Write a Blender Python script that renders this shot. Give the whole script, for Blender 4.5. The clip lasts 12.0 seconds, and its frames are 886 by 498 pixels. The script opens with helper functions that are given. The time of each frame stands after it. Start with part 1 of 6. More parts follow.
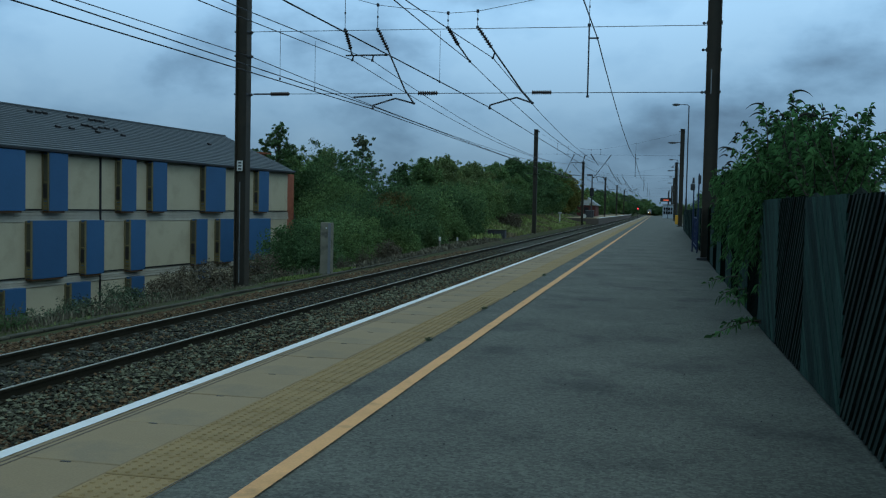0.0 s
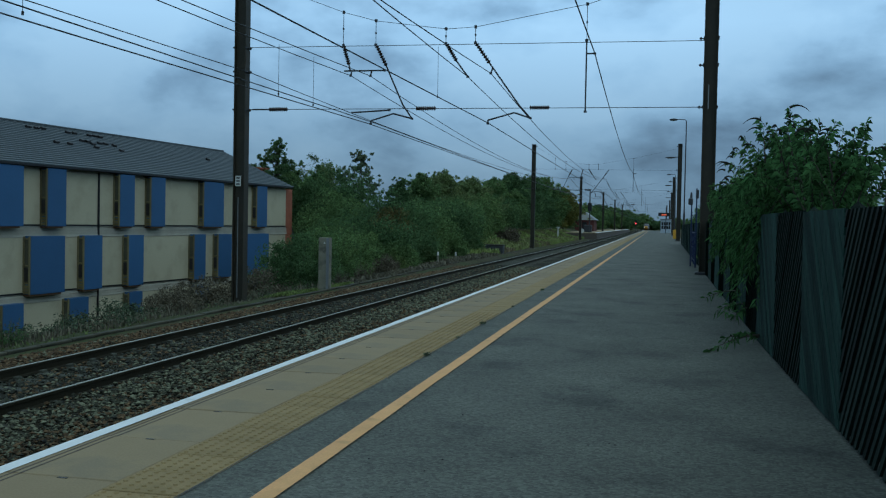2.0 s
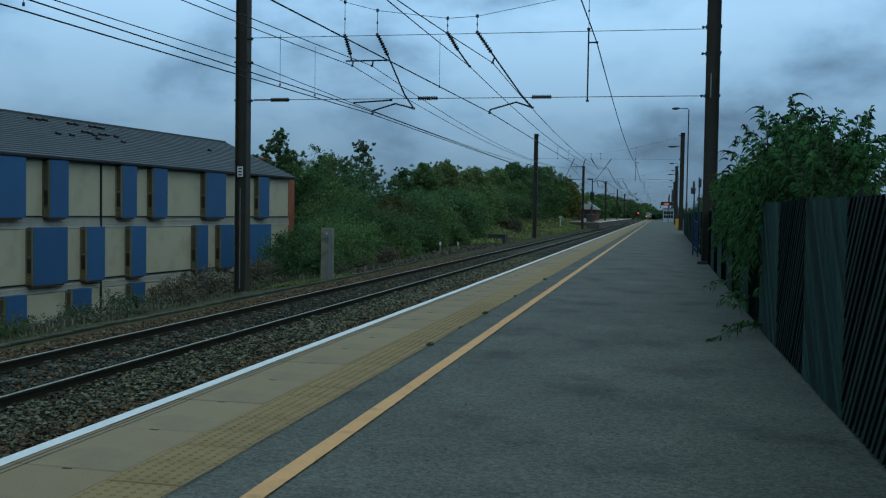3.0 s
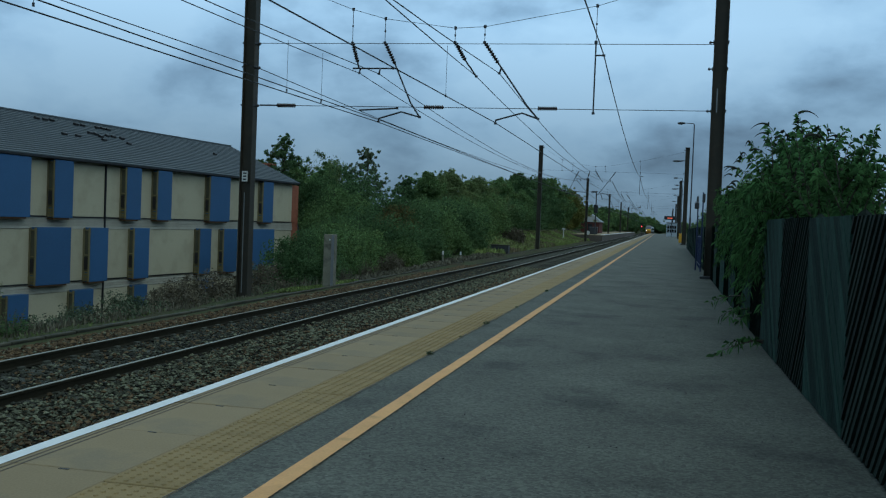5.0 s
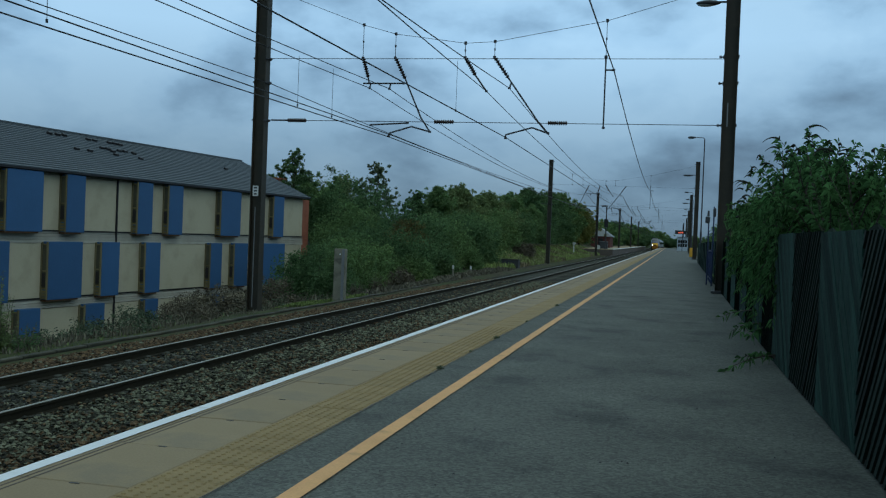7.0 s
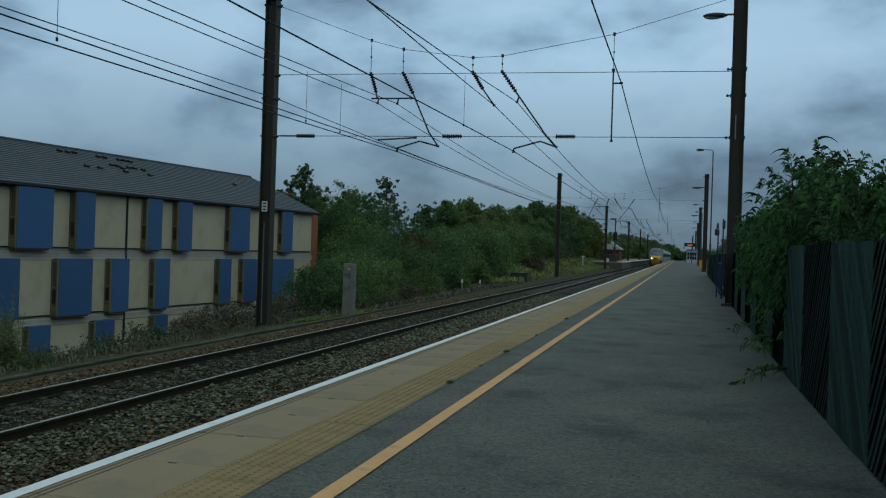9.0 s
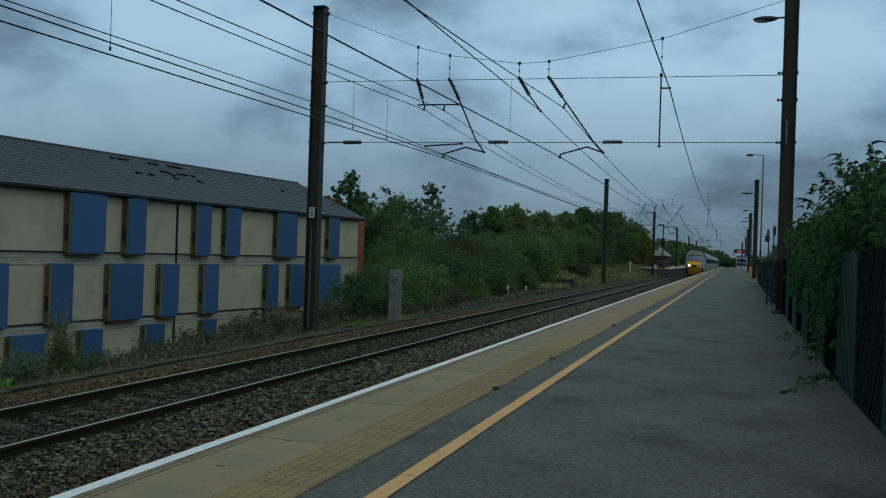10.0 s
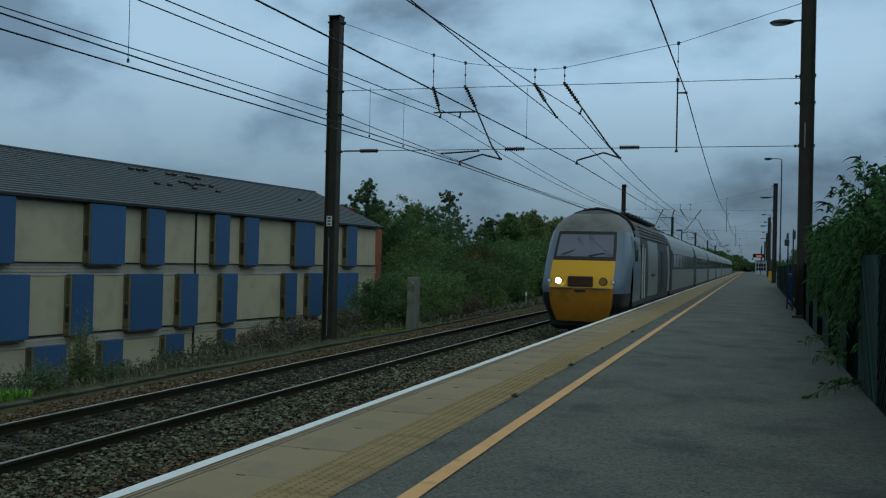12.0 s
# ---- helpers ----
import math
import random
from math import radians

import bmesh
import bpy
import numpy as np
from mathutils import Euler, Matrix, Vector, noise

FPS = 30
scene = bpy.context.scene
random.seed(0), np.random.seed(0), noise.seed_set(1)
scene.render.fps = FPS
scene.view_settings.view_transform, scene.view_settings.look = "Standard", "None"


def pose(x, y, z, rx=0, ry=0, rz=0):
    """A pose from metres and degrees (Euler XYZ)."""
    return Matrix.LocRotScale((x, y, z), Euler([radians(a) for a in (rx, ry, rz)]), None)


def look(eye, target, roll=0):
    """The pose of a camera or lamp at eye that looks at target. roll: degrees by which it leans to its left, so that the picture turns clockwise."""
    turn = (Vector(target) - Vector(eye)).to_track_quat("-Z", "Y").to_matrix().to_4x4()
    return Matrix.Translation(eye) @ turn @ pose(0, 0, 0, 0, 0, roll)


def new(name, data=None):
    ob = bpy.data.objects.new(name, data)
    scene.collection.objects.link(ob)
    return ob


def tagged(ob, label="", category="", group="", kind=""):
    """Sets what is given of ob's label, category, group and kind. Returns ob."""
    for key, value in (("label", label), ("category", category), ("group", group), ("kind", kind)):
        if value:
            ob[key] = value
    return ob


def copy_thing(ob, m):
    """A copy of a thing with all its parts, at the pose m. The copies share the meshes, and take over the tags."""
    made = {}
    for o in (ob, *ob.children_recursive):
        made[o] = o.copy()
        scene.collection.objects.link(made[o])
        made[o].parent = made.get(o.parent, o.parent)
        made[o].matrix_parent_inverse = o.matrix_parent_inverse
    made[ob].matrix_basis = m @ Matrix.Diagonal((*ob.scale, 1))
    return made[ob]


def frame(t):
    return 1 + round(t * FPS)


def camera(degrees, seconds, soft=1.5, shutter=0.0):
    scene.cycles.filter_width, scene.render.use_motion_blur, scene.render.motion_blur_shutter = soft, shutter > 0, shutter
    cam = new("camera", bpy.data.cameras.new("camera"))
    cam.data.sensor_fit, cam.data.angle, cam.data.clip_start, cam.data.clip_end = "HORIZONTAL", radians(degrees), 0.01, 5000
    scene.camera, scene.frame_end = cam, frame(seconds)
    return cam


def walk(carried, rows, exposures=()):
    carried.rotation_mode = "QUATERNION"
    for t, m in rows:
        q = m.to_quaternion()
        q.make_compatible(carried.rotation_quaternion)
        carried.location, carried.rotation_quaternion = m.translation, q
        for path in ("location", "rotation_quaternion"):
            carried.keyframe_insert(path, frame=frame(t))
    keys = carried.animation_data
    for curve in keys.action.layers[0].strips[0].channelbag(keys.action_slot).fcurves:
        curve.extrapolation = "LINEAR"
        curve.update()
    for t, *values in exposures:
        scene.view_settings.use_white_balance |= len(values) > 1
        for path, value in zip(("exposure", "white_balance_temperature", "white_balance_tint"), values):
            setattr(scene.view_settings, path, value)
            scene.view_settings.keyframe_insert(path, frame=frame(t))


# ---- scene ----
# One fixed standpoint on the platform; the camera only turns in the hand.
EYE = (0.0, 0.0, 1.40)
cam = camera(49.52, 12.0, soft=1.2)
TURNS = [
    (0.0, 87.532, -1.165, 12.502), (0.5, 88.536, -0.615, 12.059), (1.0, 88.206, -0.384, 10.673),
    (1.5, 88.098, -1.116, 10.820), (2.0, 88.421, -1.099, 12.395), (2.5, 88.443, -0.860, 12.310),
    (3.0, 87.821, -0.888, 12.530), (3.2, 88.698, -0.967, 12.601), (4.8, 88.421, -2.216, 12.610),
    (5.0, 88.358, -2.218, 12.729), (5.5, 87.504, -1.893, 13.153), (6.0, 88.201, -1.816, 13.411),
    (6.5, 87.977, -1.743, 13.421), (7.0, 89.193, -2.210, 13.335), (7.5, 88.908, -2.050, 13.949),
    (7.7, 89.030, -2.132, 13.847), (9.3, 90.803, -1.533, 13.891), (9.5, 91.681, 0.674, 13.744),
    (10.0, 90.287, -1.918, 16.603), (10.5, 89.908, -0.048, 17.958), (11.0, 90.927, -0.735, 18.288),
    (11.5, 91.740, -0.907, 18.916), (12.0, 90.699, -1.368, 17.649),
]
EXPOSURES = [(0.0, 0.0, 5600, 4), (3.2, 0.0, 5600, 4), (5.0, 0.0, 5800, 5), (7.7, 0.0, 5950, 6), (9.4, -0.24, 6250, 7), (12.0, -0.20, 6250, 7)]
walk(cam, [(t, pose(*EYE, rx, ry, rz)) for t, rx, ry, rz in TURNS], EXPOSURES)

# ---- world and light: a heavy, broken overcast late in the day ----
SUN_EL, SUN_AZ = radians(48), radians(125)
world = bpy.data.worlds.new("overcast_sky")
scene.world = world
world.use_nodes = True
wn, wl = world.node_tree.nodes, world.node_tree.links
wn.clear()


def wnode(kind, **values):
    n = wn.new(kind)
    for k, v in values.items():
        n.inputs[k].default_value = v
    return n


sky = wn.new("ShaderNodeTexSky")
sky.sky_type, sky.sun_disc, sky.sun_elevation, sky.sun_rotation = "NISHITA", False, SUN_EL, SUN_AZ
coord = wn.new("ShaderNodeTexCoord")
stretch = wn.new("ShaderNodeMapping")
stretch.inputs["Location"].default_value = (3.1, 1.7, 0.4)
stretch.inputs["Scale"].default_value = (1.0, 1.0, 1.9)
wl.new(coord.outputs["Generated"], stretch.inputs["Vector"])
big = wnode("ShaderNodeTexNoise", Scale=3.6, Detail=7.0, Roughness=0.48, Distortion=0.12)
fine = wnode("ShaderNodeTexNoise", Scale=9.0, Detail=6.0, Roughness=0.55, Distortion=0.1)
wl.new(stretch.outputs["Vector"], big.inputs["Vector"])
wl.new(stretch.outputs["Vector"], fine.inputs["Vector"])
both = wn.new("ShaderNodeMath")
both.operation = "MULTIPLY_ADD"
wl.new(fine.outputs["Fac"], both.inputs[0])
both.inputs[1].default_value = 0.38
wl.new(big.outputs["Fac"], both.inputs[2])
ramp = wn.new("ShaderNodeValToRGB")
ramp.color_ramp.elements[0].position, ramp.color_ramp.elements[0].color = 0.53, (0.150, 0.228, 0.312, 1)
ramp.color_ramp.elements[1].position, ramp.color_ramp.elements[1].color = 0.77, (0.375, 0.536, 0.672, 1)
e = ramp.color_ramp.elements.new(0.615)
e.color = (0.235, 0.358, 0.478, 1)
e = ramp.color_ramp.elements.new(0.69)
e.color = (0.325, 0.480, 0.620, 1)
wl.new(both.outputs[0], ramp.inputs["Fac"])
# the cover is thinner and whiter towards the zenith
axes = wn.new("ShaderNodeSeparateXYZ")
wl.new(coord.outputs["Generated"], axes.inputs[0])
height = wn.new("ShaderNodeMapRange")
height.inputs["From Min"].default_value, height.inputs["From Max"].default_value = 0.25, 0.95
wl.new(axes.outputs["Z"], height.inputs["Value"])
thin = wn.new("ShaderNodeMix")
thin.data_type = "RGBA"
wl.new(height.outputs["Result"], thin.inputs["Factor"])
thin.inputs["B"].default_value = (0.44, 0.525, 0.475, 1)
# and the long way through it towards the horizon is duller
low = wn.new("ShaderNodeMapRange")
low.inputs["From Min"].default_value, low.inputs["From Max"].default_value = 0.0, 0.20
low.inputs["To Min"].default_value, low.inputs["To Max"].default_value = 0.38, 1.28
wl.new(axes.outputs["Z"], low.inputs["Value"])
dull = wn.new("ShaderNodeVectorMath")
dull.operation = "SCALE"
wl.new(ramp.outputs["Color"], dull.inputs[0])
# a wide thin place in the cover over the line
aim = wn.new("ShaderNodeVectorMath")
aim.operation = "DOT_PRODUCT"
wl.new(coord.outputs["Generated"], aim.inputs[0])
aim.inputs[1].default_value = Vector((-0.10, 0.985, 0.11)).normalized()
lobe = wn.new("ShaderNodeMapRange")
lobe.interpolation_type = "SMOOTHSTEP"
lobe.inputs["From Min"].default_value, lobe.inputs["From Max"].default_value = 0.972, 1.0
lobe.inputs["To Min"].default_value, lobe.inputs["To Max"].default_value = 1.0, 1.06
wl.new(aim.outputs["Value"], lobe.inputs["Value"])
bright = wn.new("ShaderNodeMath")
bright.operation = "MULTIPLY"
wl.new(low.outputs["Result"], bright.inputs[0])
wl.new(lobe.outputs["Result"], bright.inputs[1])
wl.new(bright.outputs[0], dull.inputs["Scale"])
wl.new(dull.outputs[0], thin.inputs["A"])
clouds = wnode("ShaderNodeBackground", Strength=1.0)
clear = wnode("ShaderNodeBackground", Strength=0.05)
wl.new(thin.outputs["Result"], clouds.inputs["Color"])
wl.new(sky.outputs["Color"], clear.inputs["Color"])
mixw = wn.new("ShaderNodeMixShader")
mixw.inputs[0].default_value = 0.92
wl.new(clear.outputs[0], mixw.inputs[1])
wl.new(clouds.outputs[0], mixw.inputs[2])
wout = wn.new("ShaderNodeOutputWorld")
wl.new(mixw.outputs[0], wout.inputs["Surface"])

sun_data = bpy.data.lights.new("sun", "SUN")
sun_data.energy, sun_data.angle, sun_data.color = 0.45, radians(60), (1.0, 1.0, 0.95)
sun = new("sun", sun_data)
sun.matrix_world = look((0, 0, 60), (-30 * math.sin(SUN_AZ), -30 * math.cos(SUN_AZ), 60 - 30 * math.tan(SUN_EL)))


# ---- materials ----
def material(name, base, rough=0.8, metal=0.0, vary=0.25, scale=3.0, fine_scale=60.0, bump=0.3, bump_dist=0.01,
             second=None, second_scale=1.2, second_at=(0.5, 0.62), random_by="", random_amount=0.35, spec=0.35, streak=None, emit=None, axis=None):
    m = bpy.data.materials.new(name)
    m.use_nodes = True
    nt = m.node_tree
    nd, ln = nt.nodes, nt.links
    bsdf = nd["Principled BSDF"]
    bsdf.inputs["Roughness"].default_value, bsdf.inputs["Metallic"].default_value = rough, metal
    bsdf.inputs["Specular IOR Level"].default_value = spec
    tc = nd.new("ShaderNodeTexCoord")
    vec = tc.outputs["Object"]
    if axis:
        mp = nd.new("ShaderNodeMapping")
        mp.inputs["Scale"].default_value = axis
        ln.new(vec, mp.inputs["Vector"])
        vec = mp.outputs["Vector"]

    def nz(s, d=6.0, r=0.55):
        n = nd.new("ShaderNodeTexNoise")
        n.inputs["Scale"].default_value, n.inputs["Detail"].default_value, n.inputs["Roughness"].default_value = s, d, r
        ln.new(vec, n.inputs["Vector"])
        return n

    coarse, grain = nz(scale), nz(fine_scale, 4.0)
    col = nd.new("ShaderNodeRGB")
    col.outputs[0].default_value = (*base, 1)
    out = col.outputs[0]
    if second:
        n2 = nz(second_scale, 7.0, 0.6)
        rr = nd.new("ShaderNodeValToRGB")
        rr.color_ramp.elements[0].position, rr.color_ramp.elements[1].position = second_at
        ln.new(n2.outputs["Fac"], rr.inputs["Fac"])
        mx = nd.new("ShaderNodeMix")
        mx.data_type = "RGBA"
        ln.new(rr.outputs["Color"], mx.inputs["Factor"])
        ln.new(out, mx.inputs["A"])
        mx.inputs["B"].default_value = (*second, 1)
        out = mx.outputs["Result"]
    add = nd.new("ShaderNodeMath")
    add.operation = "ADD"
    ln.new(coarse.outputs["Fac"], add.inputs[0])
    ln.new(grain.outputs["Fac"], add.inputs[1])
    fac = add.outputs[0]
    mr = nd.new("ShaderNodeMapRange")
    mr.inputs["From Min"].default_value, mr.inputs["From Max"].default_value = 0.6, 1.4
    mr.inputs["To Min"].default_value, mr.inputs["To Max"].default_value = 1 - vary, 1 + vary
    ln.new(fac, mr.inputs["Value"])
    val = mr.outputs["Result"]
    if random_by:
        if random_by == "object":
            src = nd.new("ShaderNodeObjectInfo").outputs["Random"]
        else:
            src = nd.new("ShaderNodeNewGeometry").outputs["Random Per Island"]
        r2 = nd.new("ShaderNodeMapRange")
        r2.inputs["To Min"].default_value, r2.inputs["To Max"].default_value = 1 - random_amount, 1 + random_amount
        ln.new(src, r2.inputs["Value"])
        mul = nd.new("ShaderNodeMath")
        mul.operation = "MULTIPLY"
        ln.new(val, mul.inputs[0])
        ln.new(r2.outputs["Result"], mul.inputs[1])
        val = mul.outputs[0]
    sc = nd.new("ShaderNodeVectorMath")
    sc.operation = "SCALE"
    ln.new(out, sc.inputs[0])
    ln.new(val, sc.inputs["Scale"])
    ln.new(sc.outputs[0], bsdf.inputs["Base Color"])
    if bump:
        b = nd.new("ShaderNodeBump")
        b.inputs["Strength"].default_value, b.inputs["Distance"].default_value = bump, bump_dist
        ln.new(grain.outputs["Fac"], b.inputs["Height"])
        ln.new(b.outputs["Normal"], bsdf.inputs["Normal"])
    if emit:
        bsdf.inputs["Emission Color"].default_value = (*emit[:3], 1)
        bsdf.inputs["Emission Strength"].default_value = emit[3]
    return m


def tile_grid_material(name, base, pitch):
    """Buff paving with rows of small raised blisters."""
    m = material(name, base, 0.85, vary=0.22, scale=1.3, fine_scale=90, bump=0.0, second=(base[0] * 0.85, base[1] * 0.84, base[2] * 0.78), second_scale=1.6, random_by="object", random_amount=0.05)
    nd, ln = m.node_tree.nodes, m.node_tree.links
    vor = nd.new("ShaderNodeTexVoronoi")
    vor.inputs["Scale"].default_value, vor.inputs["Randomness"].default_value = 1 / pitch, 0.0
    tc = nd.new("ShaderNodeTexCoord")
    ln.new(tc.outputs["Object"], vor.inputs["Vector"])
    mr = nd.new("ShaderNodeMapRange")
    mr.inputs["From Min"].default_value, mr.inputs["From Max"].default_value = 0.2, 0.38
    mr.inputs["To Min"].default_value, mr.inputs["To Max"].default_value = 1.0, 0.0
    ln.new(vor.outputs["Distance"], mr.inputs["Value"])
    b = nd.new("ShaderNodeBump")
    b.inputs["Strength"].default_value, b.inputs["Distance"].default_value = 0.8, 0.006
    ln.new(mr.outputs["Result"], b.inputs["Height"])
    ln.new(b.outputs["Normal"], nd["Principled BSDF"].inputs["Normal"])
    return m


M_ASPHALT = material("asphalt", (0.094, 0.100, 0.085), 0.84, vary=0.42, scale=1.1, fine_scale=75, bump=0.9, bump_dist=0.008, second=(0.056, 0.060, 0.053), second_scale=1.25, second_at=(0.53, 0.66), axis=(0.8, 0.7, 1.0))


def add_chips(m, scale, amount):
    """Stone chips in worn asphalt: small light and dark specks."""
    nd, ln = m.node_tree.nodes, m.node_tree.links
    bsdf = nd["Principled BSDF"]
    src = bsdf.inputs["Base Color"].links[0].from_socket
    tc = nd.new("ShaderNodeTexCoord")
    vor = nd.new("ShaderNodeTexVoronoi")
    vor.inputs["Scale"].default_value = scale
    ln.new(tc.outputs["Object"], vor.inputs["Vector"])
    sep = nd.new("ShaderNodeSeparateColor")
    ln.new(vor.outputs["Color"], sep.inputs[0])
    mr = nd.new("ShaderNodeMapRange")
    mr.inputs["To Min"].default_value, mr.inputs["To Max"].default_value = 1 - amount, 1 + amount
    ln.new(sep.outputs[0], mr.inputs["Value"])
    sc = nd.new("ShaderNodeVectorMath")
    sc.operation = "SCALE"
    ln.new(src, sc.inputs[0])
    ln.new(mr.outputs["Result"], sc.inputs["Scale"])
    ln.new(sc.outputs[0], bsdf.inputs["Base Color"])


add_chips(M_ASPHALT, 48.0, 0.36)
M_COPING = material("coping_slab", (0.262, 0.205, 0.120), 0.9, vary=0.16, scale=1.5, fine_scale=70, bump=0.25, bump_dist=0.004, second=(0.205, 0.168, 0.108), second_scale=1.5, random_by="object", random_amount=0.08)
M_TACTILE = tile_grid_material("buff_tactile", (0.270, 0.198, 0.090), 0.0667)
M_TACTILE_FLAT = material("buff_blister_paving", (0.270, 0.198, 0.090), 0.85, vary=0.24, scale=1.3, fine_scale=90, bump=0.15, second=(0.215, 0.158, 0.070), second_scale=1.6, random_by="object", random_amount=0.06)
M_WHITE = material("white_line_paint", (0.74, 0.77, 0.78), 0.7, vary=0.10, scale=3, fine_scale=40, bump=0.2, second=(0.55, 0.57, 0.57), second_scale=3.0, second_at=(0.6, 0.75))
M_YELLOW = material("yellow_line_paint", (0.66, 0.37, 0.155), 0.75, vary=0.16, scale=4, fine_scale=70, bump=0.3, second=(0.42, 0.26, 0.11), second_scale=3.0, second_at=(0.56, 0.72))
M_FACE = material("platform_brick_face", (0.10, 0.085, 0.07), 0.9, vary=0.3)
M_BALLAST_BED = material("ballast_bed", (0.028, 0.027, 0.018), 0.95, spec=0.1, vary=0.45, scale=6, fine_scale=34, bump=0.9, bump_dist=0.04, second=(0.062, 0.062, 0.044), second_scale=0.6)
M_STONE_GREY = material("ballast_grey", (0.098, 0.103, 0.068), 0.9, spec=0.2, vary=0.3, random_by="island", random_amount=0.85, bump=0.2)
M_STONE_BROWN = material("ballast_brown", (0.088, 0.060, 0.032), 0.9, spec=0.2, vary=0.25, random_by="island", random_amount=0.65, bump=0.2)
M_STONE_DARK = material("ballast_dark", (0.026, 0.028, 0.019), 0.85, vary=0.2, random_by="island", random_amount=0.7, bump=0.2)
M_RAIL_SIDE = material("rusty_rail_side", (0.021, 0.019, 0.011), 0.9, spec=0.15, vary=0.3, fine_scale=90)
M_RAIL_TOP = material("polished_rail_head", (0.40, 0.37, 0.29), 0.42, metal=0.9, vary=0.15, bump=0.05)
M_SLEEPER = material("concrete_sleeper", (0.056, 0.060, 0.046), 0.92, vary=0.25, second=(0.060, 0.054, 0.040), random_by="object", random_amount=0.2)
M_CONCRETE = material("weathered_concrete", (0.182, 0.176, 0.130), 0.92, vary=0.3, scale=2.5, second=(0.095, 0.095, 0.070), second_scale=2.2)
M_CONCRETE_OLD = material("old_trough_concrete", (0.062, 0.059, 0.040), 0.92, vary=0.3, scale=2.5, second=(0.040, 0.042, 0.028), second_scale=1.8, random_by="object", random_amount=0.25)
M_MAST = material("painted_steel_mast", (0.032, 0.029, 0.019), 0.6, vary=0.25, scale=1.2, second=(0.044, 0.036, 0.023), second_scale=1.5, spec=0.3)
M_WIRE = material("dark_wire", (0.022, 0.024, 0.026), 0.5, metal=0.4, vary=0.1, bump=0)
M_INSUL = material("brown_porcelain", (0.030, 0.022, 0.020), 0.3, vary=0.15, bump=0)
M_GALV = material("galvanised_steel", (0.19, 0.20, 0.20), 0.5, metal=0.6, vary=0.2)
M_DARKSTEEL = material("dark_steel", (0.035, 0.038, 0.042), 0.5, vary=0.2)
M_BLUEPAINT = material("blue_paint", (0.009, 0.020, 0.070), 0.5, vary=0.2)
M_SLAT_DARK = material("dark_fence_slat", (0.011, 0.019, 0.015), 0.9, spec=0.12, vary=0.35, scale=3, fine_scale=30, bump=0.5, random_by="object", random_amount=0.4, axis=(1, 1, 1))
# near-black colour that stands for the shade in the slat gaps
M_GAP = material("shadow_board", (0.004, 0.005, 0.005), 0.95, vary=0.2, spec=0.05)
M_SLAT_GREY = material("grey_green_fence_slat", (0.016, 0.036, 0.029), 0.9, vary=0.5, scale=6, fine_scale=40, bump=0.6, random_by="object", random_amount=0.5, spec=0.12, axis=(1, 1, 0.12))
M_GRASS = material("grass_ground", (0.052, 0.062, 0.028), 0.95, spec=0.1, vary=0.4, scale=0.8, fine_scale=14, bump=0.8, bump_dist=0.06, second=(0.060, 0.050, 0.032), second_scale=0.25, second_at=(0.42, 0.62))
M_BANK = material("bank_grass_blades", (0.190, 0.245, 0.068), 0.75, vary=0.3, scale=0.25, random_by="island", random_amount=0.45, bump=0, second=(0.150, 0.125, 0.070), second_scale=0.12, second_at=(0.48, 0.62))
M_BLADE = material("grass_blades", (0.086, 0.116, 0.034), 0.7, vary=0.2, random_by="island", random_amount=0.5, bump=0)
M_VERGE = material("verge_blades", (0.085, 0.235, 0.022), 0.7, vary=0.2, random_by="island", random_amount=0.4, bump=0)
M_MOSS = material("mossy_grass", (0.120, 0.165, 0.042), 0.8, vary=0.25, random_by="island", random_amount=0.5, bump=0)
M_STRAW = material("dry_stems", (0.105, 0.098, 0.066), 0.8, vary=0.2, random_by="island", random_amount=0.5, bump=0)
M_SCRUB = material("scrub_leaves", (0.058, 0.084, 0.044), 0.85, vary=0.2, random_by="island", random_amount=0.6, bump=0)
M_SCRUB_RED = material("brown_scrub", (0.098, 0.086, 0.054), 0.8, vary=0.2, random_by="island", random_amount=0.55, bump=0)


def leaf_material(name, base, vary=0.5):
    """Thin leaves: part of the light passes through them."""
    m = material(name, base, 0.8, vary=0.3, scale=0.35, fine_scale=3.0, random_by="island", random_amount=vary, bump=0, spec=0.15, second=(base[0] * 1.35, base[1] * 1.05, base[2] * 0.9), second_scale=0.3, second_at=(0.5, 0.75))
    nd, ln = m.node_tree.nodes, m.node_tree.links
    bsdf = nd["Principled BSDF"]
    tr = nd.new("ShaderNodeBsdfTranslucent")
    ln.new(bsdf.inputs["Base Color"].links[0].from_socket, tr.inputs["Color"])
    mix = nd.new("ShaderNodeMixShader")
    mix.inputs[0].default_value = 0.45
    ln.new(bsdf.outputs[0], mix.inputs[1])
    ln.new(tr.outputs[0], mix.inputs[2])
    ln.new(mix.outputs[0], nd["Material Output"].inputs["Surface"])
    return m


M_LEAF_DARK = leaf_material("dark_leaves", (0.086, 0.152, 0.062))
M_LEAF_MID = leaf_material("green_leaves", (0.130, 0.210, 0.076))
M_LEAF_LIGHT = leaf_material("light_leaves", (0.165, 0.220, 0.088))
M_LEAF_GREY = leaf_material("grey_green_leaves", (0.135, 0.180, 0.110))
M_LEAF_RUST = leaf_material("turning_leaves", (0.150, 0.130, 0.050))
M_LEAF_YELLOW = leaf_material("yellowing_leaves", (0.165, 0.175, 0.050))
M_LEAF_BUSH = leaf_material("shrub_leaves", (0.074, 0.160, 0.055), 0.75)
M_SPIKE = material("spent_flower", (0.030, 0.034, 0.026), 0.9, vary=0.3, spec=0.1)
M_BARK = material("bark", (0.060, 0.050, 0.040), 0.95, vary=0.4)
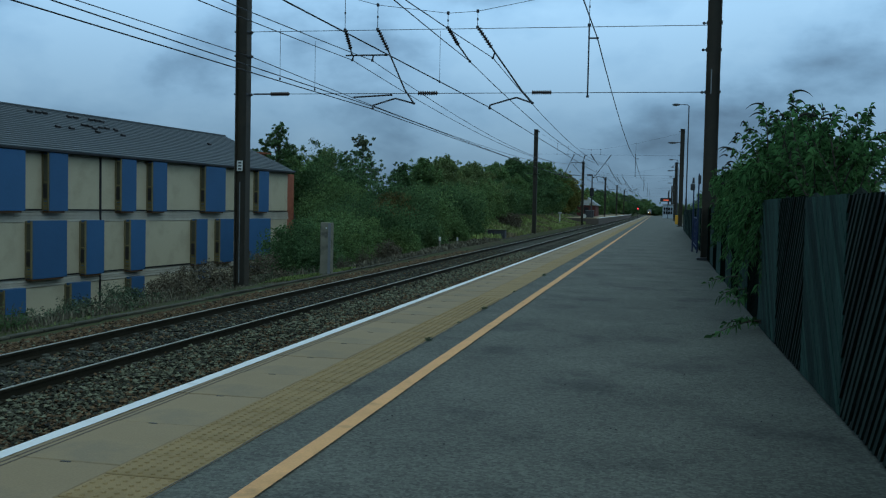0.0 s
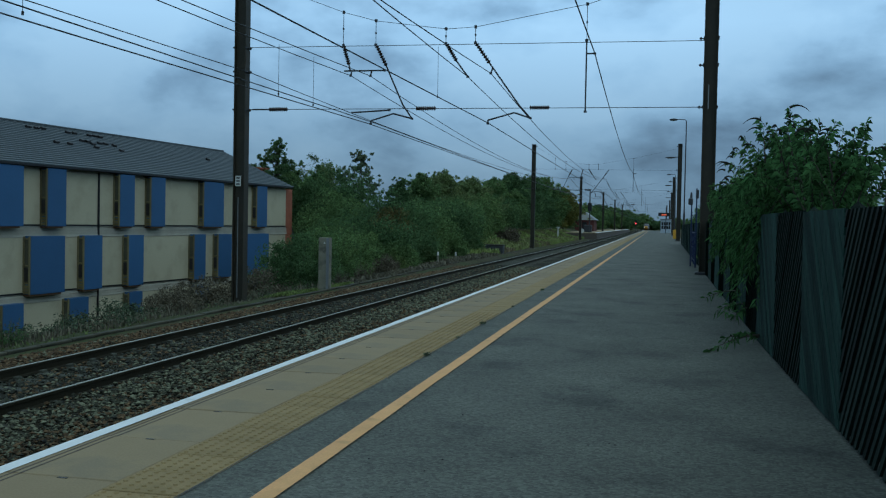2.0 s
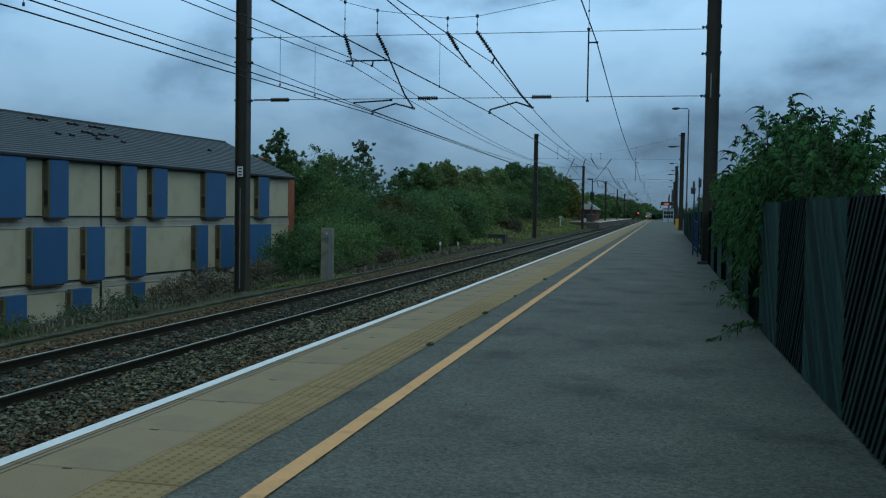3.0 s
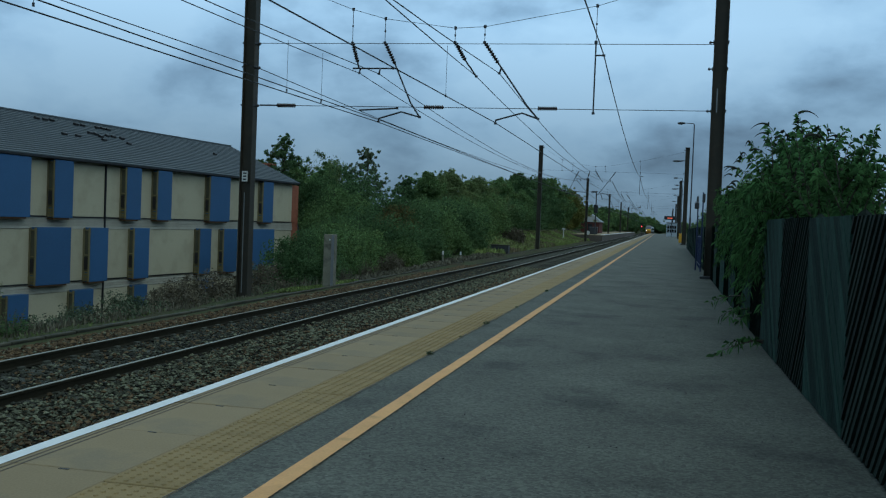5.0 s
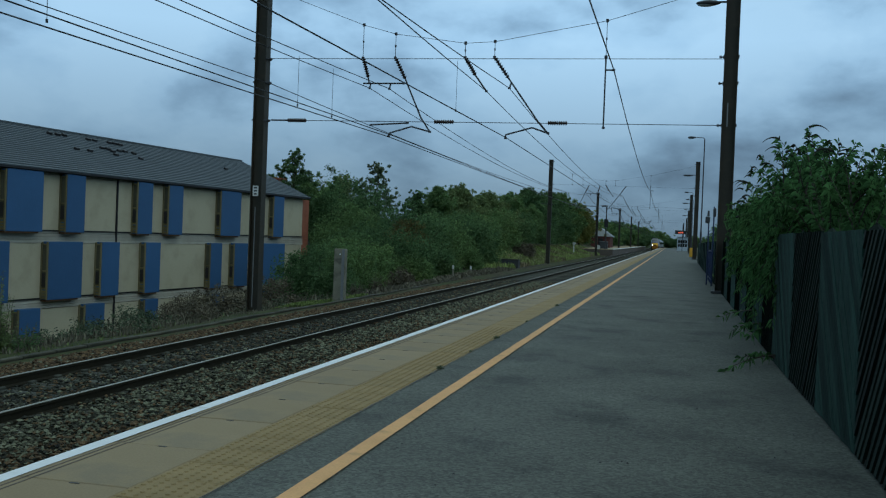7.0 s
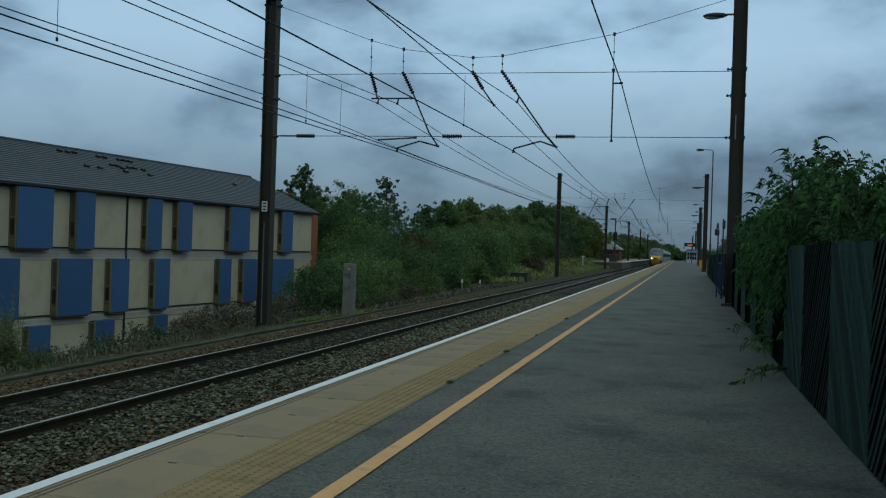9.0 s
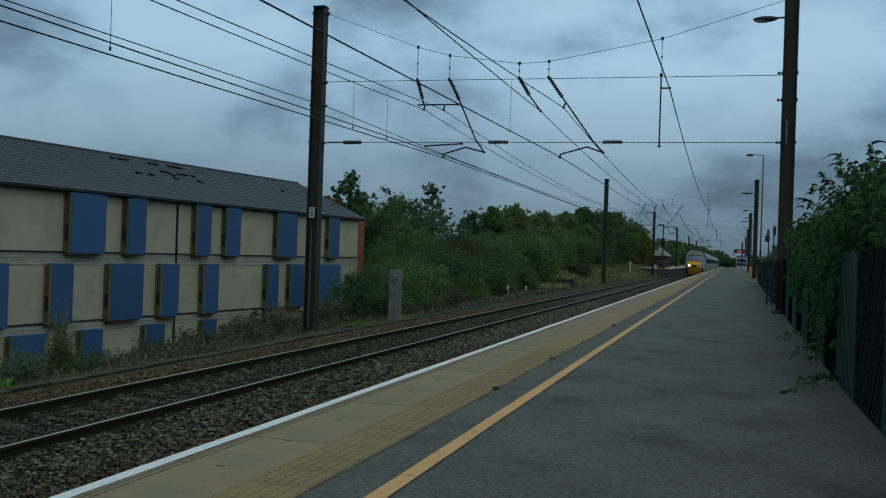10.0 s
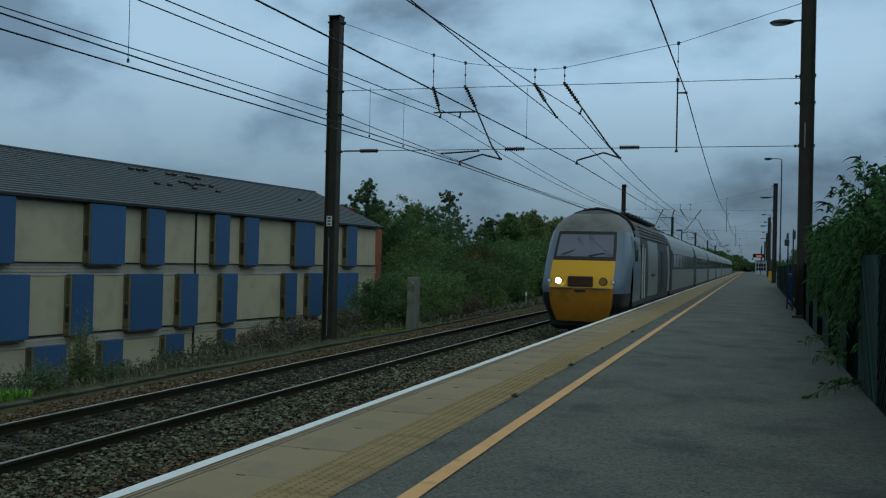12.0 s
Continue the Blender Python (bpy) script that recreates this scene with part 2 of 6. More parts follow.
M_CREAM = material("cream_panel", (0.405, 0.372, 0.255), 0.8, vary=0.07, scale=0.6, fine_scale=18, bump=0.1, second=(0.360, 0.330, 0.225), second_scale=0.7, random_by="object", random_amount=0.05)
M_BLUE = material("blue_panel", (0.032, 0.092, 0.200), 0.6, vary=0.10, scale=0.7, fine_scale=18, bump=0.1, random_by="object", random_amount=0.12)
M_TIMBER = material("grey_timber_board", (0.35, 0.335, 0.27), 0.9, vary=0.2, scale=1.5, fine_scale=30, random_by="object", random_amount=0.12)
M_YTIMBER = material("yellow_timber", (0.140, 0.122, 0.058), 0.85, vary=0.25, random_by="object", random_amount=0.25)
M_RUSTWOOD = material("rust_brown_board", (0.090, 0.048, 0.022), 0.85, vary=0.25)
M_ROOF = material("slate_grey_tile", (0.078, 0.094, 0.104), 0.7, vary=0.18, scale=0.8, fine_scale=12, random_by="island", random_amount=0.12)
M_DARKBRICK = material("dark_red_brick", (0.10, 0.035, 0.028), 0.9, vary=0.25, fine_scale=18)
M_BRICK = material("red_brick", (0.26, 0.090, 0.050), 0.9, vary=0.25, fine_scale=18)
M_GLASSDARK = material("dark_window_glass", (0.010, 0.012, 0.012), 0.08, vary=0.1, bump=0, spec=0.5)
M_GLASSFLANK = material("flank_window_glass", (0.075, 0.075, 0.052), 0.25, vary=0.2, bump=0, spec=0.5)
M_BLACK = material("black_plastic", (0.012, 0.012, 0.013), 0.5, vary=0.1)
M_TRAIN_GREY = material("train_silver_grey", (0.172, 0.200, 0.190), 0.38, metal=0.15, vary=0.10, scale=1.0, fine_scale=12, bump=0.0)
M_TRAIN_CAB = material("train_cab_blue_grey", (0.118, 0.158, 0.205), 0.3, vary=0.08, scale=1.0, bump=0.0)
M_TRAIN_DOME = material("train_weathered_grey", (0.150, 0.155, 0.150), 0.5, vary=0.22, scale=1.6, bump=0.0, second=(0.095, 0.088, 0.080), second_scale=0.9, second_at=(0.48, 0.68))
M_TRAIN_DARK = material("train_dark_grey", (0.026, 0.034, 0.035), 0.6, vary=0.12, scale=1.0, bump=0.0)
M_TRAIN_YEL = material("train_warning_yellow", (0.62, 0.33, 0.012), 0.42, vary=0.07, scale=1.5, bump=0.0)
# yellow with soiling, its base darkened for the shade under the nose
M_TRAIN_YEL2 = material("train_shaded_soiled_yellow", (0.40, 0.165, 0.012), 0.5, vary=0.15, scale=2.0, bump=0.0, second=(0.25, 0.12, 0.015), second_scale=1.4)
M_TRAIN_ROOF = material("train_sooty_roof", (0.085, 0.085, 0.082), 0.7, vary=0.3, scale=1.0, bump=0.1)
M_TRAIN_RECESS = material("train_brown_recess", (0.055, 0.024, 0.012), 0.8, vary=0.2)
M_LIGHT = material("lit_headlight", (0.9, 0.9, 0.9), 0.3, vary=0.0, bump=0, emit=(1.0, 0.95, 0.84, 14.0))
M_MARKER = material("marker_light", (0.42, 0.47, 0.52), 0.2, vary=0.0, bump=0, emit=(0.85, 0.93, 1.0, 0.06))
M_RED = material("red_signal_lens", (0.6, 0.02, 0.02), 0.3, vary=0, bump=0, emit=(1.0, 0.06, 0.07, 2.0))
M_ORANGE = material("orange_display", (0.3, 0.05, 0.02), 0.4, vary=0, bump=0, emit=(1.0, 0.16, 0.08, 0.5))
M_BINYEL = material("yellow_plastic", (0.62, 0.33, 0.025), 0.5, vary=0.1)
M_BOOTH = material("pale_painted_steel", (0.35, 0.40, 0.44), 0.6, vary=0.12)
M_LENS = material("lamp_diffuser", (0.30, 0.32, 0.32), 0.3, vary=0.1, bump=0)
M_SIGNWHITE = material("white_sign", (0.55, 0.56, 0.52), 0.6, vary=0.12)


# ---- mesh helpers ----
def box(bm, c, s, rot=None, bevel=0.0):
    m = Matrix.Translation(c) @ (rot or Matrix.Identity(4)) @ Matrix.Diagonal((*s, 1))
    r = bmesh.ops.create_cube(bm, size=1.0, matrix=m)
    if bevel:
        edges = list({ed for v in r["verts"] for ed in v.link_edges})
        bmesh.ops.bevel(bm, geom=edges, offset=bevel, segments=1, affect="EDGES")


def tube(bm, p0, p1, r0, r1=None, seg=6):
    p0, p1 = Vector(p0), Vector(p1)
    r1 = r0 if r1 is None else r1
    d = p1 - p0
    m = Matrix.Translation((p0 + p1) / 2) @ d.to_track_quat("Z", "Y").to_matrix().to_4x4()
    bmesh.ops.create_cone(bm, cap_ends=True, segments=seg, radius1=r0, radius2=r1, depth=d.length, matrix=m)


def path_tube(bm, pts, r, seg=5):
    for a, b in zip(pts[:-1], pts[1:]):
        tube(bm, a, b, r, r, seg)


def mesh_of(name, bm, mat, smooth=False):
    me = bpy.data.meshes.new(name)
    bm.to_mesh(me)
    bm.free()
    me.materials.append(mat)
    if smooth:
        me.polygons.foreach_set("use_smooth", [True] * len(me.polygons))
    return me


def part(name, bm, mat, parent, label="", smooth=False):
    ob = new(name, mesh_of(name, bm, mat, smooth))
    ob.parent = parent
    return tagged(ob, label)


def share(name, me, parent, m):
    ob = new(name, me)
    ob.parent = parent
    ob.matrix_basis = m
    return ob


def thing(name, m, label, category, group="", kind=""):
    ob = new(name)
    ob.empty_display_size = 0.2
    ob.matrix_basis = m
    return tagged(ob, label, category, group, kind)


def solid(name, bm, mat, label, category, group="", kind="", smooth=False):
    return tagged(new(name, mesh_of(name, bm, mat, smooth)), label, category, group, kind)


def raw(name, verts, faces, mats, index=None, smooth=False):
    me = bpy.data.meshes.new(name)
    me.from_pydata([tuple(v) for v in verts], [], [tuple(f) for f in faces])
    for m in mats:
        me.materials.append(m)
    if index is not None:
        me.polygons.foreach_set("material_index", np.asarray(index, dtype=np.int32))
    if smooth:
        me.polygons.foreach_set("use_smooth", [True] * len(me.polygons))
    me.update()
    return me


def fence_x(y):
    """The line of the back fence: it draws away from the edge with distance."""
    return 1.27 + max(0.0, y - 12.0) * 0.0128


# ---- ground ----
def smooth_step(a, b, v):
    u = min(1.0, max(0.0, (v - a) / (b - a)))
    return u * u * (3 - 2 * u)


def ground_z(x, y):
    if x > -3.0:
        return -0.35 if x > fence_x(y) + 0.2 else -1.6
    z = -1.30 if x > -11.3 else -1.19 + 0.12 * smooth_step(36, 60, y)
    if x < -11.6:
        fall = smooth_step(11.8, 21.0, -x) * 3.0 * (1 - smooth_step(44, 70, y))
        rise = smooth_step(12.8, 20.0, -x) * 1.9 * smooth_step(70, 105, y)
        z += rise - fall
        z += 0.12 * noise.noise((x * 0.5, y * 0.5, 0))
        if -x > 60:
            z -= smooth_step(60, 300, -x) * 2
    return z


def build_ground():
    xs = [-2500, -1200, -600, -300, -150, -90, -60, -45, -38] + [-34 + 0.75 * i for i in range(43)] + [-1.5, 0.5, 1.0, 1.6, 2.2, 3, 5, 9, 20, 50, 120, 300, 700, 2500]
    ys = [-600, -200, -80, -30, -10] + [-5 + 1.25 * i for i in range(90)] + [110, 116, 124, 134, 150, 175, 210, 260, 340, 460, 700, 1100, 2000, 4000]
    verts = [(x, y, ground_z(x, y)) for y in ys for x in xs]
    w = len(xs)
    faces = [(j * w + i, j * w + i + 1, (j + 1) * w + i + 1, (j + 1) * w + i) for j in range(len(ys) - 1) for i in range(w - 1)]
    tagged(new("ground", raw("ground", verts, faces, [M_GRASS], smooth=True)), "rough grassy ground beside the railway", "ground", kind="structure")


build_ground()


# ---- railway ----
Z_RAIL = -0.915
NEAR_X, FAR_X, CANT = -4.97, -8.45, 0.05
Y0, Y1 = -30.0, 900.0


def rail_z(x):
    return Z_RAIL + (CANT * (-(x - FAR_X) / 1.505 + 0.5) if x < -7 else 0.0)


def build_ballast():
    xs = [-11.35, -10.6, -10.1, -9.2, -8.45, -7.7, -6.7, -5.7, -4.97, -4.2, -3.75]
    prof = [-1.22, -1.12, -1.065, -1.062, -1.065, -1.065, -1.12, -1.11, -1.12, -1.12, -1.12]
    ys = [-30 + 0.5 * i for i in range(180)] + [70, 90, 130, 200, 400, 900]
    verts, faces = [], []
    for y in ys:
        for x, z in zip(xs, prof):
            k = 0.025 if y < 70 else 0.0
            verts.append((x + k * noise.noise((x * 3, y * 3, 5)), y, z + k * noise.noise((x * 4, y * 4, 1))))
    w = len(xs)
    for j in range(len(ys) - 1):
        for i in range(w - 1):
            faces.append((j * w + i, j * w + i + 1, (j + 1) * w + i + 1, (j + 1) * w + i))
    tagged(new("ballast_bed", raw("ballast_bed", verts, faces, [M_BALLAST_BED], smooth=True)), "bed of crushed stone ballast under the tracks", "ballast", kind="structure")


def build_stones():
    """Loose ballast stones, joined: far too many to count."""
    rng = np.random.default_rng(4)
    base = np.array([(1, 0, -.2), (-.2, 1, 0), (-1, -.1, .1), (.1, -1, .2), (.1, .1, .8), (-.1, 0, -.8)])
    tri = np.array([(0, 1, 4), (1, 2, 4), (2, 3, 4), (3, 0, 4), (1, 0, 5), (2, 1, 5), (3, 2, 5), (0, 3, 5)])
    n = 84000
    y = 5.0 + (rng.random(n) ** 1.7) * 50
    x = -11.1 + rng.random(n) * 5.7
    z = np.interp(x, [-11.35, -10.6, -10.1, -9.2, -8.45, -7.7, -6.7, -5.7], [-1.18, -1.10, -1.035, -1.03, -1.035, -1.035, -1.085, -1.09])
    keep = (np.abs(x + 9.2) > 0.09) & (np.abs(x + 7.7) > 0.09)
    x, y, z = x[keep], y[keep], z[keep]
    n = len(x)
    size = 0.017 + 0.030 * rng.random(n) ** 1.4
    size *= np.clip(0.75 + y / 60, 0.8, 1.5)
    ang = rng.random(n) * 6.283
    ca, sa = np.cos(ang), np.sin(ang)
    v = base[None] * (size[:, None, None] * (0.7 + 0.6 * rng.random((n, 6, 1)))) * np.array([1, 1, 0.8])
    vx = v[:, :, 0] * ca[:, None] - v[:, :, 1] * sa[:, None] + x[:, None]
    vy = v[:, :, 0] * sa[:, None] + v[:, :, 1] * ca[:, None] + y[:, None]
    vz = v[:, :, 2] + (z + 0.016 * rng.standard_normal(n))[:, None]
    verts = np.stack([vx, vy, vz], -1).reshape(-1, 3)
    faces = (tri[None] + (np.arange(n) * 6)[:, None, None]).reshape(-1, 3)
    jitter = x + 0.22 * rng.standard_normal(n)
    kind = np.where(jitter < -9.45, 1, np.where(jitter < -7.55, 2, np.where(jitter < -6.45, 0, 1)))
    swap = rng.random(n)
    kind = np.where(swap < 0.14, 0, np.where(swap > 0.84, 1, np.where((swap > .74) & (jitter > -6.9), 2, kind)))
    me = raw("ballast_stones", verts, faces, [M_STONE_GREY, M_STONE_BROWN, M_STONE_DARK], np.repeat(kind, 8))
    tagged(new("ballast_stones", me), "loose grey and rusty brown ballast stones", "ballast", kind="stuff")


def rail_bm(x, z_top, y0, y1):
    """Flat-bottomed rail: foot, web and head."""
    prof = [(-.07, -.155), (.07, -.155), (.07, -.142), (.012, -.125), (.012, -.045), (.036, -.035), (.036, -.006), (-.036, -.006), (-.036, -.035), (-.012, -.045), (-.012, -.125), (-.07, -.142)]
    bm = bmesh.new()
    rings = [[bm.verts.new((x + px, y, z_top + pz)) for px, pz in prof] for y in (y0, y1)]
    k = len(prof)
    for i in range(k):
        bm.faces.new((rings[0][i], rings[0][(i + 1) % k], rings[1][(i + 1) % k], rings[1][i]))
    bm.faces.new(rings[0]), bm.faces.new(rings[1][::-1])
    bmesh.ops.recalc_face_normals(bm, faces=bm.faces)
    head = bmesh.new()
    box(head, (x, (y0 + y1) / 2, z_top - 0.002), (0.046, y1 - y0, 0.008))
    return bm, head


def sleeper_mesh():
    bm = bmesh.new()
    box(bm, (0, 0, -0.06), (2.5, 0.26, 0.16), bevel=0.02)
    for sx in (-0.7525, 0.7525):
        for o in (-0.105, 0.105):
            box(bm, (sx + o, 0, 0.035), (0.07, 0.13, 0.05), bevel=0.01)
    return mesh_of("sleeper", bm, M_SLEEPER)


def build_track(cx, label, y_from, count):
    track = thing("railway_track", pose(0, 0, 0), label, "track", kind="structure")
    for s in (-1, 1):
        rx = cx + s * 0.7525
        bm, head = rail_bm(rx, rail_z(rx), Y0, Y1)
        rail = part("rail", bm, M_RAIL_SIDE, track, "rust-dark steel rail")
        part("rail_head", head, M_RAIL_TOP, rail, "polished running surface")
    me = SLEEPER
    tilt = math.degrees(math.atan2(CANT, 1.505)) if cx < -7 else 0.0
    for i in range(count):
        m = pose(cx + random.uniform(-.02, .02), y_from + i * 0.65, (rail_z(cx - .75) + rail_z(cx + .75)) / 2 - 0.168, 0, tilt, random.uniform(-.6, .6))
        share("sleeper", me, track, m)


SLEEPER = sleeper_mesh()
build_ballast()
build_stones()
build_track(NEAR_X, "running line beside the platform edge", 10.0, 90)
build_track(FAR_X, "second running line on concrete sleepers", 2.0, 190)


def build_trough():
    """Concrete cable trough along the cess, lid by lid."""
    tr = thing("cable_trough", pose(0, 0, 0), "low concrete cable trough along the trackside", "cable trough", kind="structure")
    bm = bmesh.new()
    box(bm, (0, 0, -0.07), (0.12, 0.97, 0.10), bevel=0.01)
    box(bm, (0, 0, 0.0), (0.15, 0.985, 0.05), bevel=0.012)
    me = mesh_of("trough_lid", bm, M_CONCRETE_OLD)
    for i in range(95):
        y = 4 + i
        share("trough_lid", me, tr, pose(-11.55 - 0.006 * i + random.uniform(-.02, .02), y, -1.155 + 0.11 * smooth_step(36, 60, y) + random.uniform(-.012, .012), random.uniform(-1, 1), random.uniform(-2, 2), random.uniform(-1, 1)))


build_trough()

# ---- platform ----
EDGE = -3.50


def build_platform():
    plat = thing("platform", pose(0, 0, 0), "asphalt station platform with buff edge paving", "platform", kind="structure")
    ys = [-25.0 + 1.0 * i for i in range(126)] + [110, 125, 140, 170, 200, 250, 300, 350]
    bm = bmesh.new()
    rows = []
    for y in ys:
        r = []
        xr = fence_x(y) + 0.6
        for k in range(10):
            x = -2.30 + (xr + 2.30) * k / 9
            z = 0.006 * noise.noise((x * 0.7, y * 0.7, 3)) - 0.002
            r.append(bm.verts.new((x, y, z)))
        rows.append(r)
    for a, b in zip(rows[:-1], rows[1:]):
        for k in range(9):
            bm.faces.new((a[k], a[k + 1], b[k + 1], b[k]))
    part("asphalt_surface", bm, M_ASPHALT, plat, "dark worn asphalt with damp patches", smooth=True)
    bm = bmesh.new()
    box(bm, (EDGE + 0.30, 162.5, -0.86), (0.30, 375, 1.56))
    box(bm, (EDGE + 1.9, 162.5, -0.1), (2.9, 375, 0.08))
    part("face_wall", bm, M_FACE, plat, "dark brick platform face")
    # white edge line and yellow line, laid a little unevenly
    for name, x0, wid, z, mat in (("white_line", EDGE + 0.052, 0.10, 0.006, M_WHITE), ("yellow_line", -1.88, 0.115, 0.008, M_YELLOW)):
        bm = bmesh.new()
        prev = None
        y = -6.0
        while y < 350:
            o = 0.006 * noise.noise((y * 0.8, x0, 0))
            w = wid / 2 * (1 + 0.10 * noise.noise((y * 1.3, 7, x0)))
            drift = 0.0012 * max(0, y - 15) if name == "yellow_line" and y < 160 else (0.174 if name == "yellow_line" else 0)
            cur = [bm.verts.new((x0 + o + drift + s * w, y, z)) for s in (-1, 1)]
            if prev:
                bm.faces.new((prev[0], prev[1], cur[1], cur[0]))
            prev = cur
            y += 0.3 if y < 60 else 5.0
        part(name, bm, mat, plat)
    # dark open joint between the tactile strip and the asphalt
    bm = bmesh.new()
    prev = None
    for i in range(520):
        y = 1.0 + i * 0.16
        w = 0.003 + 0.008 * abs(noise.noise((y * 2.1, 3, 9)))
        x = -2.294 + 0.008 * noise.noise((y * 1.4, 0, 4))
        cur = [bm.verts.new((x - w, y, 0.009)), bm.verts.new((x + w, y, 0.009))]
        if prev:
            bm.faces.new((prev[0], prev[1], cur[1], cur[0]))
        prev = cur
    part("open_joint", bm, M_BLACK, plat, "dark open joint beside the tactile strip")
    # coping slabs with a lifting mark, and tactile tiles
    bm = bmesh.new()
    box(bm, (0, 0, -0.04), (0.762, 0.932, 0.08), bevel=0.005)
    slab = mesh_of("coping_slab", bm, M_COPING)
    bm = bmesh.new()
    box(bm, (0, 0, 0.0015), (0.058, 0.017, 0.003))
    mark = mesh_of("lifting_slot", bm, M_BLACK)
    bm = bmesh.new()
    box(bm, (0, 0, 0.0), (0.010, 0.937, 0.003))
    groove = mesh_of("anti_slip_groove", bm, M_FACE)
    y = -4.412
    for i in range(140):
        c = share("coping_slab", slab, plat, pose(EDGE + 0.3825, y, random.uniform(-.003, .002), 0, random.uniform(-.2, .2), random.uniform(-.15, .15)))
        if 0 < y < 40:
            share("lifting_slot", mark, c, pose(0.06 + random.uniform(-.01, .01), 0.452, 0))
            share("anti_slip_groove", groove, c, pose(-0.245, 0, 0.001))
            share("anti_slip_groove", groove, c, pose(-0.20, 0, 0.001))
        y += 0.9445
    yl = y - 0.47
    bm = bmesh.new()
    box(bm, (0, 0, -0.03), (0.430, 0.388, 0.06), bevel=0.004)
    tile = mesh_of("tactile_tile", bm, M_TACTILE)
    bm = bmesh.new()
    box(bm, (0, 0, -0.03), (0.430, 0.388, 0.06), bevel=0.004)
    for i in range(6):
        for j in range(6):
            bmesh.ops.create_cone(bm, cap_ends=True, segments=7, radius1=0.0155, radius2=0.0105, depth=0.008, matrix=Matrix.Translation((-0.179 + i * 0.0716, -0.162 + j * 0.0648, 0.003)))
    blistered = mesh_of("tactile_tile", bm, M_TACTILE_FLAT)
    y = 1.0
    for i in range(290):
        share("tactile_tile", blistered if y < 15 else tile, plat, pose(EDGE + 0.985, y, random.uniform(-.002, .003), 0, 0, random.uniform(-.2, .2)))
        y += 0.4
    yt = y - 0.2
    bm = bmesh.new()
    box(bm, (EDGE + 0.3825, (yl + 350) / 2, -0.04), (0.765, 350 - yl, 0.08))
    part("far_coping", bm, M_COPING, plat, "buff edge paving further along")
    bm = bmesh.new()
    box(bm, (EDGE + 0.985, (yt + 350) / 2, -0.03), (0.436, 350 - yt, 0.06))
    box(bm, (EDGE + 0.985, -2.6, -0.03), (0.436, 6.8, 0.06))
    part("far_tactile", bm, M_TACTILE, plat, "tactile strip further along")


build_platform()


# ---- back fence: panels of diagonal slats, turned the other way from panel to panel ----
def clip_poly(poly, w, h):
    for axis, lim, sign in ((0, 0, 1), (0, w, -1), (1, 0, 1), (1, h, -1)):
        outp = []
        for a, b in zip(poly, poly[1:] + poly[:1]):
            da, db = (a[axis] - lim) * sign, (b[axis] - lim) * sign
            if da >= 0:
                outp.append(a)
            if da * db < 0:
                t = da / (da - db)
                outp.append((a[0] + (b[0] - a[0]) * t, a[1] + (b[1] - a[1]) * t))
        poly = outp
        if len(poly) < 3:
            return []
    return poly


def slat_bm(bm, poly, thick, off, slope, centre, k):
    """A slat with its face turned a little about its own length."""
    lo = [bm.verts.new((off + slope * (y - centre - k * z), y, z)) for y, z in poly]
    hi = [bm.verts.new((off + thick + slope * (y - centre - k * z), y, z)) for y, z in poly]
    n = len(poly)
    bm.faces.new(lo), bm.faces.new(hi[::-1])
    for i in range(n):
        bm.faces.new((lo[i], lo[(i + 1) % n], hi[(i + 1) % n], hi[i]))
    bmesh.ops.recalc_face_normals(bm, faces=bm.faces)


def build_fence_panel(y, lean, separate, grey):
    w, h = 1.84, 1.56 + random.uniform(-.02, .02)
    x = fence_x(y + w / 2)
    turn = -math.degrees(math.atan2(fence_x(y + w) - fence_x(y), w))
    p = thing("fence_panel", pose(x, y, 0.0, 0, 0, turn), ("lighter grey-green" if grey else "very dark green") + " timber fence panel of diagonal slats", "fence", "fence panels behind the platform")
    # the slat colour alternates from panel to panel
    mat = M_SLAT_GREY if grey else M_SLAT_DARK
    pitch, width = 0.135, (0.106 if lean > 0 else 0.100)
    k = math.tan(radians(43)) * lean
    joined = None if separate else bmesh.new()
    n = int((w + h * abs(k)) / pitch) + 2
    start = -h * abs(k) if k > 0 else 0.0
    for i in range(n):
        b = start + i * pitch - pitch / 2 + random.uniform(-.012, .012)
        wd = width * random.uniform(0.9, 1.06)
        poly = clip_poly([(b, 0.02), (b + wd, 0.02), (b + wd + h * k, h), (b + h * k, h)], w, h)
        if len(poly) < 3:
            continue
        bm = bmesh.new() if separate else joined
        slat_bm(bm, poly, 0.018, random.uniform(-.004, .004), -0.05 if lean > 0 else 0.08, b + wd / 2, k)
        if separate:
            part("slat", bm, mat, p)
    if not separate:
        tagged(part("slats", joined, mat, p), kind="stuff")
    for z in (0.22, 0.80, 1.36):
        bm = bmesh.new()
        box(bm, (0.062, w / 2, z), (0.04, w - 0.02, 0.09))
        part("fence_rail", bm, M_SLAT_DARK, p)
    bm = bmesh.new()
    box(bm, (0.085, -0.01, 0.77), (0.10, 0.10, 1.56), bevel=0.008)
    tube(bm, (0.085, -0.01, 1.55), (0.085, -0.01, 1.60), 0.06, 0.0, 4)
    part("post", bm, M_SLAT_DARK, p)
    # sheet behind the slats, coloured as the dark between them
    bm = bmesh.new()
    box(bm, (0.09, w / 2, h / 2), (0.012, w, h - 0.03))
    part("backing_board", bm, M_GAP, p, "near-black backing board standing in for gap shade")


for i in range(44):
    build_fence_panel(-2.27 + 1.855 * i, 1 if i % 2 == 1 else -1, 2 <= i < 12, i % 2 == 1)


